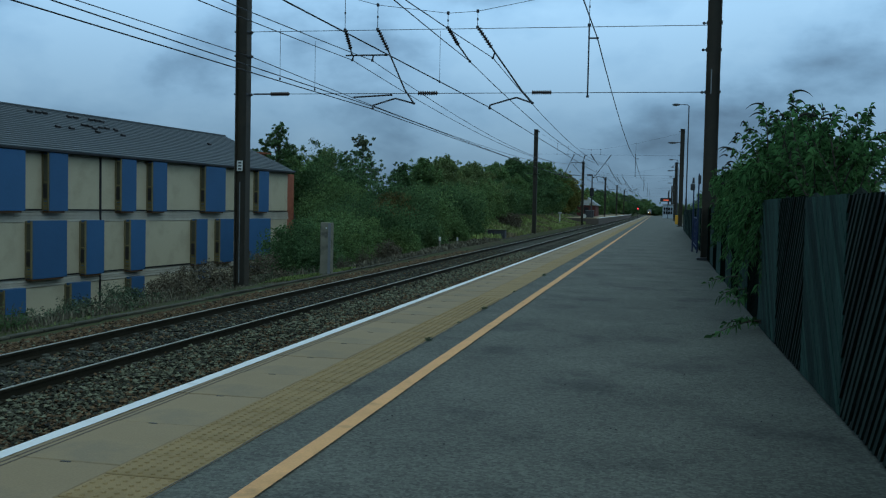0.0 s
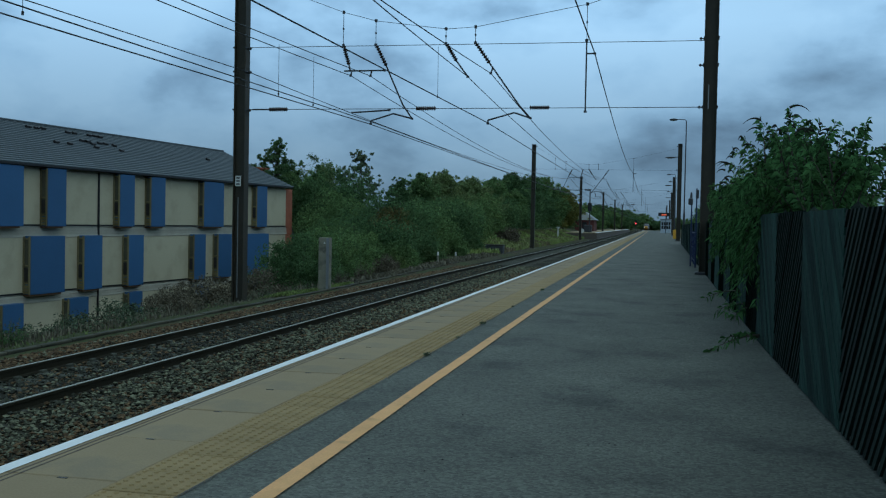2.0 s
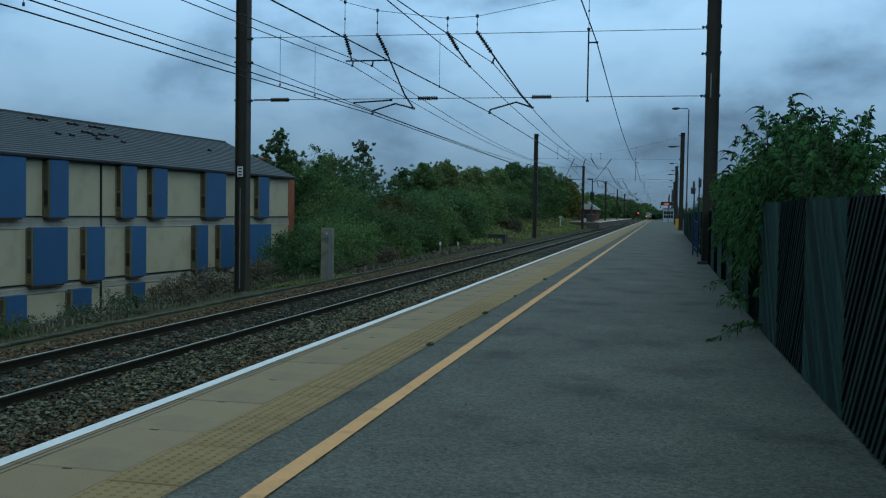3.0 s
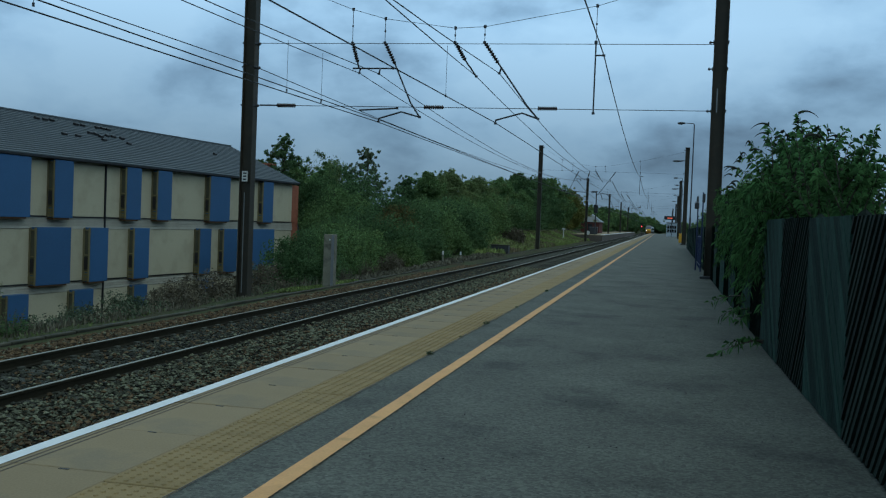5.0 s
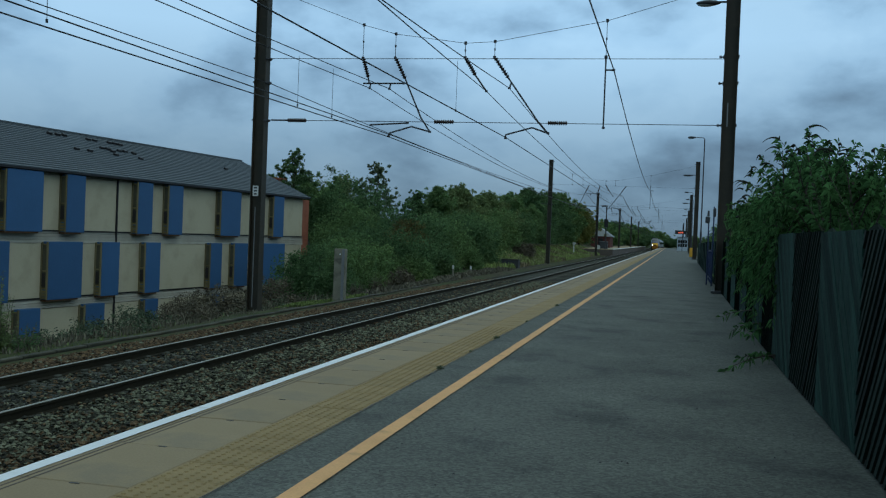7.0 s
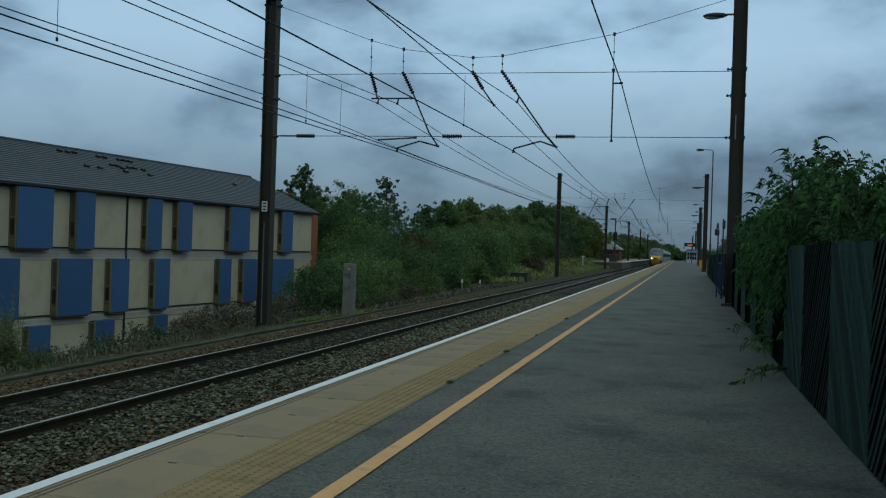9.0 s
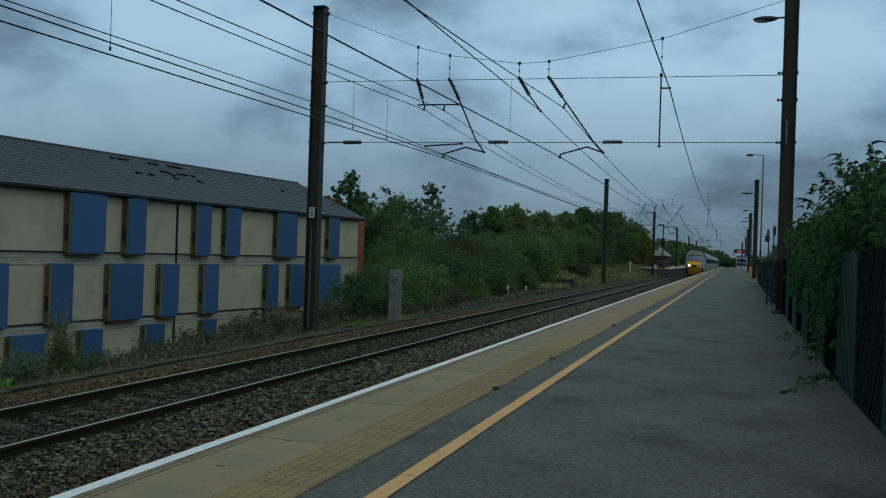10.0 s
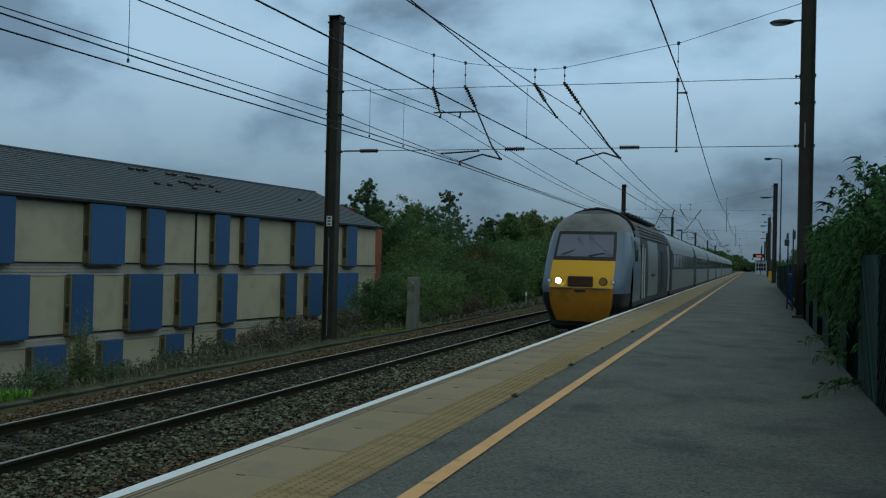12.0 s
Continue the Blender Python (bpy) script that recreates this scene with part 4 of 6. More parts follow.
def build_tree(name, x, y, z0, height, spread, seed, mat, label, leaves=5200, leaf=0.20, bare=0.16, taper=0.5, boughs=26, airy=0.0, group="trees along the railway"):
    """Trunk, limbs and a crown of many small sprays; airy: how far the sprays stand apart."""
    rng = np.random.default_rng(seed)
    t = thing(name, pose(x, y, z0), label, "tree", group)
    lean = rng.uniform(-.03, .03, 2) * height
    limbs, centres, radii = [], [], []
    boughs = int(boughs * 1.7)
    for i in range(boughs):
        k = bare + (1 - bare) * (i + rng.random()) / boughs
        env = math.sin(math.pi * min(1, max(0, (k - bare * 0.6) / (1 - bare * 0.6))) ** (0.62 + taper * 0.5)) ** 0.75
        env *= rng.uniform(.72, 1.08)
        a = i * 2.4 + rng.uniform(-.5, .5)
        d = spread * max(.08, env) * rng.uniform(.45, 1.0)
        base = Vector((lean[0] * k, lean[1] * k, height * k * 0.84))
        tip = Vector((lean[0] * k + math.cos(a) * d, lean[1] * k + math.sin(a) * d, height * k * .95 + rng.uniform(-.02, .03) * height))
        limbs.append((base, tip, 0.03 + .02 * (1 - k)))
        r = spread * rng.uniform(.10, .19) * (0.65 + 0.35 * env) * (1 - .15 * airy)
        centres.append(tip)
        radii.append(r)
        if airy < .3:
            centres.append(base.lerp(tip, .55))
            radii.append(spread * rng.uniform(.15, .24))
        for q in range(5 + int(6 * airy)):
            off = Vector((rng.normal() * 1.1, rng.normal() * 1.1, rng.uniform(-.6, 1.3))) * r * (1.15 + airy)
            end = tip + off
            limbs.append((tip, end, .012))
            centres.append(end)
            radii.append(r * rng.uniform(.30, .62))
    # the highest spray ends at the tree's height
    fit = height / max(c.z + .9 * r for c, r in zip(centres, radii))
    bm = bmesh.new()
    pts = [Vector((lean[0] * k, lean[1] * k, height * fit * 0.90 * k)) for k in (0, .25, .5, .75, 1)]
    r = 0.018 * height + 0.03
    for i in range(4):
        tube(bm, pts[i], pts[i + 1], r * (1 - i * .24), r * (1 - (i + 1) * .24) + .008, 7)
    part("trunk", bm, M_BARK, t, "grey-brown trunk", True)
    squash = Vector((1, 1, fit))
    verts, faces = [], []
    for p, q, w in limbs:
        p, q = p * squash, q * squash
        side = Vector((-(q - p).y, (q - p).x, 0))
        side = side.normalized() * w if side.length > 1e-4 else Vector((w, 0, 0))
        b = len(verts)
        verts.extend([p - side, p + side, p + Vector((0, 0, 1.6 * w)), q])
        faces.extend([(b, b + 1, b + 3), (b + 1, b + 2, b + 3), (b + 2, b, b + 3)])
    part_mesh = new("branchwork", raw("branchwork", verts, faces, [M_BARK]))
    part_mesh.parent = t
    cen = np.array([tuple(c * squash) for c in centres])
    v, f = leaf_cloud(rng, cen, np.array(radii), int(leaves * (4.4 - 1.6 * airy)), leaf * 0.42, 0.6)
    crown = new("crown", raw("crown", v, f, [mat]))
    crown.parent = t
    return t


TREES = [
    ("larch_tree", -27.4, 66.5, 7.45, 2.3, M_LEAF_DARK, "dark green larch with a pointed ragged top", 0.75, 5200, .55),
    ("ash_tree", -30.0, 76.0, 6.1, 3.8, M_LEAF_MID, "green ash tree behind the block", 0.2, 6500, 0),
    ("ash_tree", -28.0, 79.0, 6.4, 3.3, M_LEAF_LIGHT, "grey-green ash tree behind the block", 0.2, 6000, .15),
    ("ash_tree", -26.6, 74.0, 5.4, 2.6, M_LEAF_MID, "green ash tree behind the block", 0.2, 5000, 0),
    ("birch_tree", -24.2, 78.0, 7.45, 1.75, M_LEAF_GREY, "slender airy grey-green birch tree", 0.35, 4600, .65),
    ("ash_tree", -22.3, 83.0, 5.4, 2.0, M_LEAF_DARK, "young ash with dark loose leaf sprays", 0.1, 3600, .55),
    ("sycamore_tree", -22.5, 91.5, 6.3, 3.0, M_LEAF_MID, "broad green sycamore on the bank", 0.1, 6200, .1),
    ("sycamore_tree", -21.5, 97.0, 6.9, 3.6, M_LEAF_LIGHT, "broad light green sycamore tree", 0.1, 7200, 0),
    ("sycamore_tree", -20.5, 107.0, 6.7, 4.0, M_LEAF_LIGHT, "broad light green sycamore on the bank", 0.1, 7200, 0),
    ("oak_tree", -20.0, 120.0, 7.4, 4.4, M_LEAF_MID, "round-headed green oak on the bank", 0.1, 6800, 0),
    ("oak_tree", -19.5, 134.0, 8.7, 4.8, M_LEAF_DARK, "round-headed dark green oak on the bank", 0.1, 7500, 0),
    ("oak_tree", -19.0, 150.0, 9.3, 5.2, M_LEAF_DARK, "round-headed dark green oak on the bank", 0.1, 7500, 0),
    ("oak_tree", -18.8, 168.0, 9.8, 5.0, M_LEAF_MID, "green oak on the bank", 0.1, 6500, 0),
    ("poplar_tree", -17.4, 188.0, 9.0, 4.2, M_LEAF_YELLOW, "yellowing poplar at the end of the trees", 0.3, 5200, .2),
]
for i, (nm, x, y, ztop, spread, mat, lab, tp, lv, air) in enumerate(TREES):
    g = ground_z(x, y)
    build_tree(nm, x, y, g - 0.1, ztop - g + 0.1, spread, 50 + i, mat, lab, lv, 0.17 + 0.0016 * max(0, y - 60), taper=tp, airy=air)


def build_shrub(x, y, z0, height, spread, seed, mat, label_text, leaves, leaf, name="shrub", group="scrub along the line", bare=0.02, shape=1.0, flat=0.55):
    rng = np.random.default_rng(seed)
    t = thing(name, pose(x, y, z0), label_text + (" beside the railway" if "fence" not in label_text else ""), "shrub", group)
    stems = bmesh.new()
    centres, radii = [], []
    for i in range(16):
        a, k = rng.uniform(0, 6.283), rng.uniform(.35, 1.0)
        d = spread * math.sqrt(rng.random()) * (1.15 - 0.45 * k)
        tip = Vector((math.cos(a) * d, math.sin(a) * d, height * k * (1 - 0.25 * d / spread)))
        tube(stems, (tip.x * .2, tip.y * .2, 0), tip, 0.03, 0.008, 4)
        centres.append(tuple(tip * 0.92))
        radii.append(spread * rng.uniform(.24, .42))
        centres.append((tip.x, tip.y, tip.z * .45))
        radii.append(spread * rng.uniform(.22, .38))
    part("woody_growth", stems, M_BARK, t)
    for k in range(60):
        q, a = int(rng.integers(0, len(centres))), rng.standard_normal(3)
        a[2] = abs(a[2]) * 1.2
        a /= np.linalg.norm(a)
        centres.append(tuple(np.array(centres[q]) + a * radii[q] * rng.uniform(.8, 1.15)))
        radii.append(spread * rng.uniform(.05, .11))
    v, f = leaf_cloud(rng, np.array(centres), np.array(radii), int(leaves * 3.2), leaf * 0.52, flat, shape)
    v[:, 2] = np.maximum(v[:, 2], 0.0)
    c = new("foliage", raw("foliage", v, f, [mat]))
    c.parent = t
    return t


SHRUBS = [
    (-15.3, 39.5, 3.2, 1.75, M_LEAF_DARK, "rounded dark green bramble thicket", 7000, .10),
    (-14.9, 43.5, 2.9, 1.6, M_LEAF_MID, "rounded green bramble thicket", 6000, .10),
    (-16.4, 46.5, 3.6, 2.1, M_LEAF_DARK, "rounded dark green bramble thicket", 6500, .11),
    (-18.6, 53.5, 4.8, 2.6, M_LEAF_DARK, "dark green hawthorn thicket", 6500, .12),
    (-16.8, 50.5, 4.0, 2.6, M_LEAF_MID, "green bramble thicket", 5500, .13),
    (-17.0, 57.0, 4.6, 2.9, M_LEAF_DARK, "dark hawthorn thicket", 6000, .14),
    (-17.5, 64.0, 5.0, 3.2, M_LEAF_DARK, "dark green hawthorn thicket", 6000, .15),
    (-17.0, 71.0, 4.2, 3.0, M_LEAF_MID, "green hawthorn thicket", 5000, .16),
    (-17.2, 79.0, 4.0, 3.2, M_LEAF_DARK, "dark green hawthorn thicket", 5000, .17),
    (-18.2, 88.0, 3.8, 3.2, M_LEAF_MID, "green hawthorn thicket", 5000, .18),
    (-18.8, 99.0, 3.6, 3.4, M_LEAF_MID, "green hawthorn thicket", 5000, .2),
    (-19.0, 112.0, 3.6, 3.6, M_LEAF_DARK, "dark green hawthorn thicket", 5000, .22),
    (-19.5, 127.0, 3.6, 4.0, M_LEAF_DARK, "dark green hawthorn thicket", 5000, .24),
    (-20.5, 145.0, 4.0, 4.4, M_LEAF_DARK, "dark green hawthorn thicket", 5000, .26),
    (-20.0, 165.0, 4.0, 4.4, M_LEAF_MID, "green hawthorn thicket", 4500, .28),
    (-24.5, 69.0, 6.8, 3.0, M_LEAF_DARK, "tall dark green elder", 5500, .14),
    (-21.5, 63.0, 6.0, 2.8, M_LEAF_MID, "tall green elder", 5500, .15),
    (-23.0, 68.0, 6.6, 3.2, M_LEAF_DARK, "tall dark green elder", 5500, .16),
    (-15.2, 31.8, 1.4, 1.3, M_SCRUB_RED, "brown seeding dock and bramble", 3000, .08),
    (-14.6, 34.2, 1.5, 1.2, M_SCRUB_RED, "reddish brown bramble clump", 3000, .08),
    (-15.2, 56.0, 1.8, 1.5, M_LEAF_MID, "low green bramble clump", 3500, .11),
    (-15.0, 62.5, 1.7, 1.6, M_LEAF_DARK, "low dark green bramble clump", 3500, .12),
    (-15.2, 70.0, 1.6, 1.7, M_LEAF_MID, "low green bramble clump", 3500, .13),
    (-15.6, 78.0, 1.6, 1.7, M_LEAF_DARK, "low dark green bramble clump", 3500, .14),
    (-15.4, 101.0, 1.5, 1.6, M_SCRUB_RED, "low reddish bramble clump on the bank", 2500, .14),
    (-13.6, 48.5, 1.3, .8, M_SCRUB_RED, "reddish willowherb gone to seed", 2200, .07),
    (-17.2, 62.0, 4.6, 1.6, M_LEAF_RUST, "hawthorn with leaves turning orange", 3000, .12),
    (-14.4, 27.0, 1.0, .9, M_SCRUB_RED, "brown seeding dock clump", 2200, .06),
    (-15.6, 29.3, 1.7, 1.1, M_SCRUB_RED, "brown bramble and dock clump", 2600, .07),
    (-14.3, 24.0, .8, .8, M_SCRUB, "grey-green mugwort clump", 2200, .05),
    (-13.9, 21.0, .7, .7, M_SCRUB, "grey-green mugwort clump", 2000, .05),
]
for i, (x, y, h, s, mat, lab, n, lf) in enumerate(SHRUBS):
    build_shrub(x, y, ground_z(x, y) - .05, h, s, 200 + i, mat, lab, n, lf)


def build_weeds():
    """Dry stems, grass and low leaves along the far cess and the bank, too many to count."""
    rng = np.random.default_rng(9)
    for name, count, mat, lo, hi, xs, ys, label in (
            ("dry_weeds", 22000, M_STRAW, .12, .62, (-17.5, -12.25), (11, 46), "tangle of dry weed stems beside the track"),
            ("grass", 12000, M_BLADE, .08, .30, (-16.0, -11.9), (12, 60), "tufts of grass beside the track"),
            ("verge_grass", 15000, M_VERGE, .08, .20, (-14.2, -12.1), (10.5, 14.2), "patch of short green grass by the ballast"),
            ("moss_grass", 7000, M_MOSS, .05, .13, (-13.9, -12.0), (31.5, 38.0), "mossy green strip beside the trough"),
            ("cess_grass", 5000, M_STRAW, .06, .26, (-13.2, -11.75), (38, 75), "thin pale grass along the cess"),
            ("bank_grass", 46000, M_BANK, .20, .55, (-17.5, -12.3), (76, 190), "rough yellow-green grass on the far bank")):
        x = xs[0] + rng.random(count) * (xs[1] - xs[0])
        y = ys[0] + rng.random(count) ** (1.4 if ys[1] < 70 else 1.0) * (ys[1] - ys[0])
        if name in ("dry_weeds", "grass"):
            cl = np.array([noise.noise((a * 0.6, b * 0.35, 11 if name == "grass" else 2)) for a, b in zip(x, y)])
            keep = cl > (0.05 if name == "grass" else -0.12)
            x, y = x[keep], y[keep]
        n = len(x)
        z = np.array([ground_z(a, b) for a, b in zip(x, y)]) - .03
        h = lo + (hi - lo) * rng.random(n) ** 1.6
        if name in ("dry_weeds", "grass"):
            h *= np.interp(-x, [12.0, 12.9, 14.2], [.28, .45, 1.0]) * np.where((y > 24) & (-x < 13.7), .45, 1.0)
        a = rng.random(n) * 6.283
        lean = h * (0.15 + .45 * rng.random(n))
        w = (0.008 + 0.012 * rng.random(n)) * (1.0 if ys[1] < 70 else 3.0)
        dx, dy = np.cos(a), np.sin(a)
        b0 = np.stack([x - dy * w, y + dx * w, z], -1)
        b1 = np.stack([x + dy * w, y - dx * w, z], -1)
        m0 = np.stack([x + dx * lean * .4 - dy * w, y + dy * lean * .4 + dx * w, z + h * .6], -1)
        m1 = np.stack([x + dx * lean * .4 + dy * w, y + dy * lean * .4 - dx * w, z + h * .6], -1)
        tp = np.stack([x + dx * lean, y + dy * lean, z + h], -1)
        v = np.stack([b0, b1, m1, m0, tp], 1).reshape(-1, 3)
        i = np.arange(n)[:, None] * 5
        f = np.concatenate([i + [0, 1, 2], i + [0, 2, 3], i + [3, 2, 4]])
        tagged(new(name, raw(name, v, f, [mat])), label, "vegetation", kind="stuff")


build_weeds()


def build_low_scrub():
    """Low mixed leaves and twigs on the slope below the line."""
    for name, mat, seed, n, lab in (("low_scrub", M_SCRUB, 31, 26000, "low grey-green scrub on the slope"), ("brown_scrub", M_SCRUB_RED, 32, 16000, "low brown bramble and dock on the slope")):
        rng = np.random.default_rng(seed)
        cen, rad = [], []
        for i in range(230):
            x, y = rng.uniform(-17.5, -12.5), 13 + 31 * rng.random() ** 1.1
            if y > 24 and x > -13.8:
                x -= 1.5
            cen.append((x, y, ground_z(x, y) + rng.uniform(0.0, .22)))
            rad.append(rng.uniform(.16, .42))
        v, f = leaf_cloud(rng, np.array(cen), np.array(rad), int(n * 1.5), .036)
        tagged(new(name, raw(name, v, f, [mat])), lab, "vegetation", kind="stuff")


build_low_scrub()


def build_tall_weed(x, y, height, spread, seed, stems_n, mat, label):
    """Upright stems with narrow leaves that thin out into a seed plume."""
    rng = np.random.default_rng(seed)
    t = thing("weed", pose(x, y, ground_z(x, y) - .03), label, "weed", "tall weeds")
    bm = bmesh.new()
    verts, faces = [], []
    for _ in range(stems_n):
        a, r = rng.random() * 6.283, spread * rng.random() ** .7
        hh = height * rng.uniform(.35, 1.0) * (1 - .45 * r / spread)
        foot = Vector((math.cos(a) * r * .5, math.sin(a) * r * .5, 0))
        tip = Vector((math.cos(a) * r * 1.2, math.sin(a) * r * 1.2, hh))
        tube(bm, foot, tip, .007, .003, 4)
        for j in range(int(46 * hh)):
            k = rng.random() ** 1.15
            p = foot.lerp(tip, k)
            d = Vector((rng.normal(), rng.normal(), rng.uniform(-.1, .9))).normalized()
            ln = (.17 * (1 - k) + .035) * rng.uniform(.6, 1.2)
            sd = d.cross(Vector(rng.normal(size=3))).normalized() * ln * .14
            b = len(verts)
            verts.extend([tuple(p), tuple(p + d * ln * .5 + sd), tuple(p + d * ln - Vector((0, 0, ln * .25))), tuple(p + d * ln * .5 - sd)])
            faces.extend([(b, b + 1, b + 2), (b, b + 2, b + 3)])
    tagged(part("stem_growth", bm, M_STRAW, t, "dry upright stalks"), kind="stuff")
    c = new("leaves", raw("leaves", verts, faces, [mat]))
    c.parent = t


build_tall_weed(-12.85, 16.4, 1.9, .36, 611, 44, M_LEAF_LIGHT, "tall straggling weed with a seed plume")
build_tall_weed(-13.0, 15.5, 1.0, .55, 612, 34, M_LEAF_MID, "leafy green weed beside the ballast")
build_tall_weed(-12.75, 17.0, .85, .6, 613, 30, M_LEAF_DARK, "leafy green weed beside the ballast")
build_tall_weed(-13.7, 14.9, .95, .5, 614, 26, M_LEAF_DARK, "leafy green weed beside the ballast")
build_tall_weed(-12.75, 38.3, .85, .34, 615, 46, M_STRAW, "pale straw tuft beside the cess")
build_tall_weed(-13.3, 43.0, 1.1, .5, 616, 40, M_SCRUB_RED, "reddish willowherb gone to seed")
for i, (x, y, h, s, mat) in enumerate(((-14.4, 18.0, .7, .6, M_STRAW), (-14.9, 20.5, .7, .6, M_SCRUB))):
    build_shrub(x, y, ground_z(x, y) - .03, h, s, 600 + i, mat, "straggling weed gone to seed", 1500, .05, name="weed", group="tall weeds")


# ---- shrub leaning over the fence: long drooping leaves on arching shoots ----
def build_fence_shrub():
    rng = np.random.default_rng(77)
    t = thing("buddleia", pose(0, 0, 0), "leafy green buddleia leaning over the fence", "shrub")
    stems = bmesh.new()
    verts, faces, spikes = [], [], []

    def leaf(p, d, length, droop):
        d = d.normalized()
        side = d.cross(Vector((0, 0, 1)))
        side = side.normalized() if side.length > .05 else Vector((1, 0, 0))
        side = (side + Vector(rng.uniform(-.5, .5, 3))).normalized()
        w = length * 0.105
        b = len(verts)
        p1 = p + d * length * .5 + Vector((0, 0, length * .06))
        p2 = p + d * length + Vector((0, 0, -droop * length))
        verts.extend([tuple(p), tuple(p1 + side * w), tuple(p2), tuple(p1 - side * w)])
        faces.extend([(b, b + 1, b + 2), (b, b + 2, b + 3)])

    def shoot(base, tip, bend, n, size):
        base, tip = Vector(base), Vector(tip)
        mid = base.lerp(tip, .5) + Vector((0, 0, bend))
        prev = base
        steps = 6
        for i in range(1, steps + 1):
            k = i / steps
            q = base.lerp(mid, k).lerp(mid.lerp(tip, k), k)
            tube(stems, prev, q, .012 * (1.15 - k), .012 * (1.05 - k) + .002, 4)
            dirn = (q - prev).normalized()
            for j in range(n // steps):
                p = prev.lerp(q, rng.random())
                a = Vector(rng.standard_normal(3))
                a = (a - dirn * a.dot(dirn)).normalized() * .9 + dirn * .7
                leaf(p, a, size * rng.uniform(.6, 1.25), rng.uniform(.15, .75))
            prev = q

    # main mass behind and above the fence
    for i in range(92):
        y = rng.uniform(9.9, 15.0)
        x = 1.45 + abs(rng.normal(0, .55))
        top = 2.42 - 0.10 * abs(y - 13.0) ** 1.25 + rng.normal(0, .15)
        base = (x * .75 + .5, y + rng.uniform(-.5, .5), rng.uniform(.9, 1.6))
        shoot(base, (x + rng.uniform(-.5, .45), y + rng.uniform(-.7, .7), max(1.5, top)), .18, 126, .098)
    # curtain that hangs over the platform side
    for i in range(104):
        y = rng.uniform(11.6, 22.5)
        k = (y - 11.6) / 10.9
        x0 = fence_x(y)
        shoot((x0 + .35, y, rng.uniform(1.3, 2.0)), (x0 - rng.uniform(0, .26), y + rng.uniform(-.5, .5), rng.uniform(.55, 2.1) + .25 * k), .35, 108, .094)
    for i in range(26):
        y = rng.uniform(12.3, 15.5)
        x0 = fence_x(y)
        shoot((x0 + .2, y, rng.uniform(1.4, 1.8)), (x0 - rng.uniform(.05, .22), y + rng.uniform(-.3, .3), rng.uniform(.45, 1.3)), .22, 96, .09)
    # a few long arching sprays against the sky
    for y, x, z in ((12.7, 1.62, 2.92), (12.2, 1.9, 2.66), (13.4, 1.35, 2.84), (14.4, 1.2, 2.7), (11.5, 2.2, 2.46), (15.3, 1.15, 2.6), (10.6, 2.3, 2.24), (16.2, 1.1, 2.45), (10.0, 2.4, 2.12), (13.0, 1.7, 2.84), (12.9, 1.45, 2.7), (13.8, 1.5, 2.62), (12.0, 1.75, 2.66), (14.8, 1.05, 2.35), (15.8, 1.0, 2.1)):
        shoot((1.9, y + .5, 1.9), (x, y, z), .15, 54, .115)
        for q in range(3):
            a = rng.uniform(0, 6.283)
            spikes.append((Vector((x, y, z - .12 * q)), Vector((math.cos(a) * .9, math.sin(a) * .4, 0)), rng.uniform(.16, .27)))
    for i in range(34):
        y, x = rng.uniform(10.6, 15.8), rng.uniform(1.35, 2.1)
        z = 2.35 - 0.07 * abs(y - 13.0) ** 1.2
        shoot((x, y, z - .25), (x + rng.uniform(-.2, .2), y + rng.uniform(-.35, .35), z + rng.uniform(.12, .40)), .10, 36, .105)
        a = rng.uniform(0, 6.283)
        if i % 2 == 0:
            spikes.append((Vector((x, y, z + .28)), Vector((math.cos(a) * .9, math.sin(a) * .4, 0)), rng.uniform(.14, .24)))
    # shoots low over the platform
    for base, tip in (((1.3, 15.2, .45), (.82, 15.8, .28)), ((1.3, 15.0, .40), (1.0, 14.2, .18)), ((1.3, 14.6, .3), (.95, 15.2, .12)), ((1.28, 12.1, .12), (.65, 11.1, .03)), ((1.26, 12.0, .10), (.85, 12.2, .04)), ((1.28, 13.9, .3), (1.05, 13.2, .2))):
        shoot(base, tip, .08, 24, .12)
    part("woody_growth", stems, M_BARK, t, "thin woody shoots")
    c = new("leaves", raw("leaves", verts, faces, [M_LEAF_BUSH]))
    c.parent = t
    # spent flower spikes: curved horns that arch outwards and droop
    for foot, aim, length in spikes:
        bm = bmesh.new()
        prev = foot
        for i in range(1, 6):
            k = i / 5
            q = foot + aim * length * k + Vector((0, 0, length * (.55 * k - .75 * k * k)))
            tube(bm, prev, q, .017 * (1.12 - k) + .003, .017 * (.95 - k) + .003, 5)
            prev = q
        part("flower_spike", bm, M_SPIKE, t, "spent dark flower spike")


build_fence_shrub()
for i, (x, y, h, s) in enumerate(((3.6, 26, 3.6, 1.7), (4.0, 36, 4.2, 1.9), (4.2, 48, 4.4, 1.9), (4.6, 60, 4.0, 2.0), (4.9, 74, 4.0, 2.2), (5.4, 92, 4.2, 2.4), (6.0, 115, 4.5, 2.6), (4.2, 20, 2.6, 1.6))):
    build_shrub(x, y, -.4, h, s, 300 + i, M_LEAF_MID if i % 2 else M_LEAF_DARK, "leafy green shrub behind the platform fence", 5000, .085 + .0012 * y, group="shrubs behind the fence")
build_tree("ash_tree", 7.5, 18.5, -.4, 4.6, 2.2, 400, M_LEAF_DARK, "dark leafy tree beyond the fence", 5000, .12, group="trees behind the fence")
build_shrub(5.0, 14.5, -.4, 2.6, 1.0, 402, M_STRAW, "yellowing shrub beyond the fence", 2500, .08, group="shrubs behind the fence")


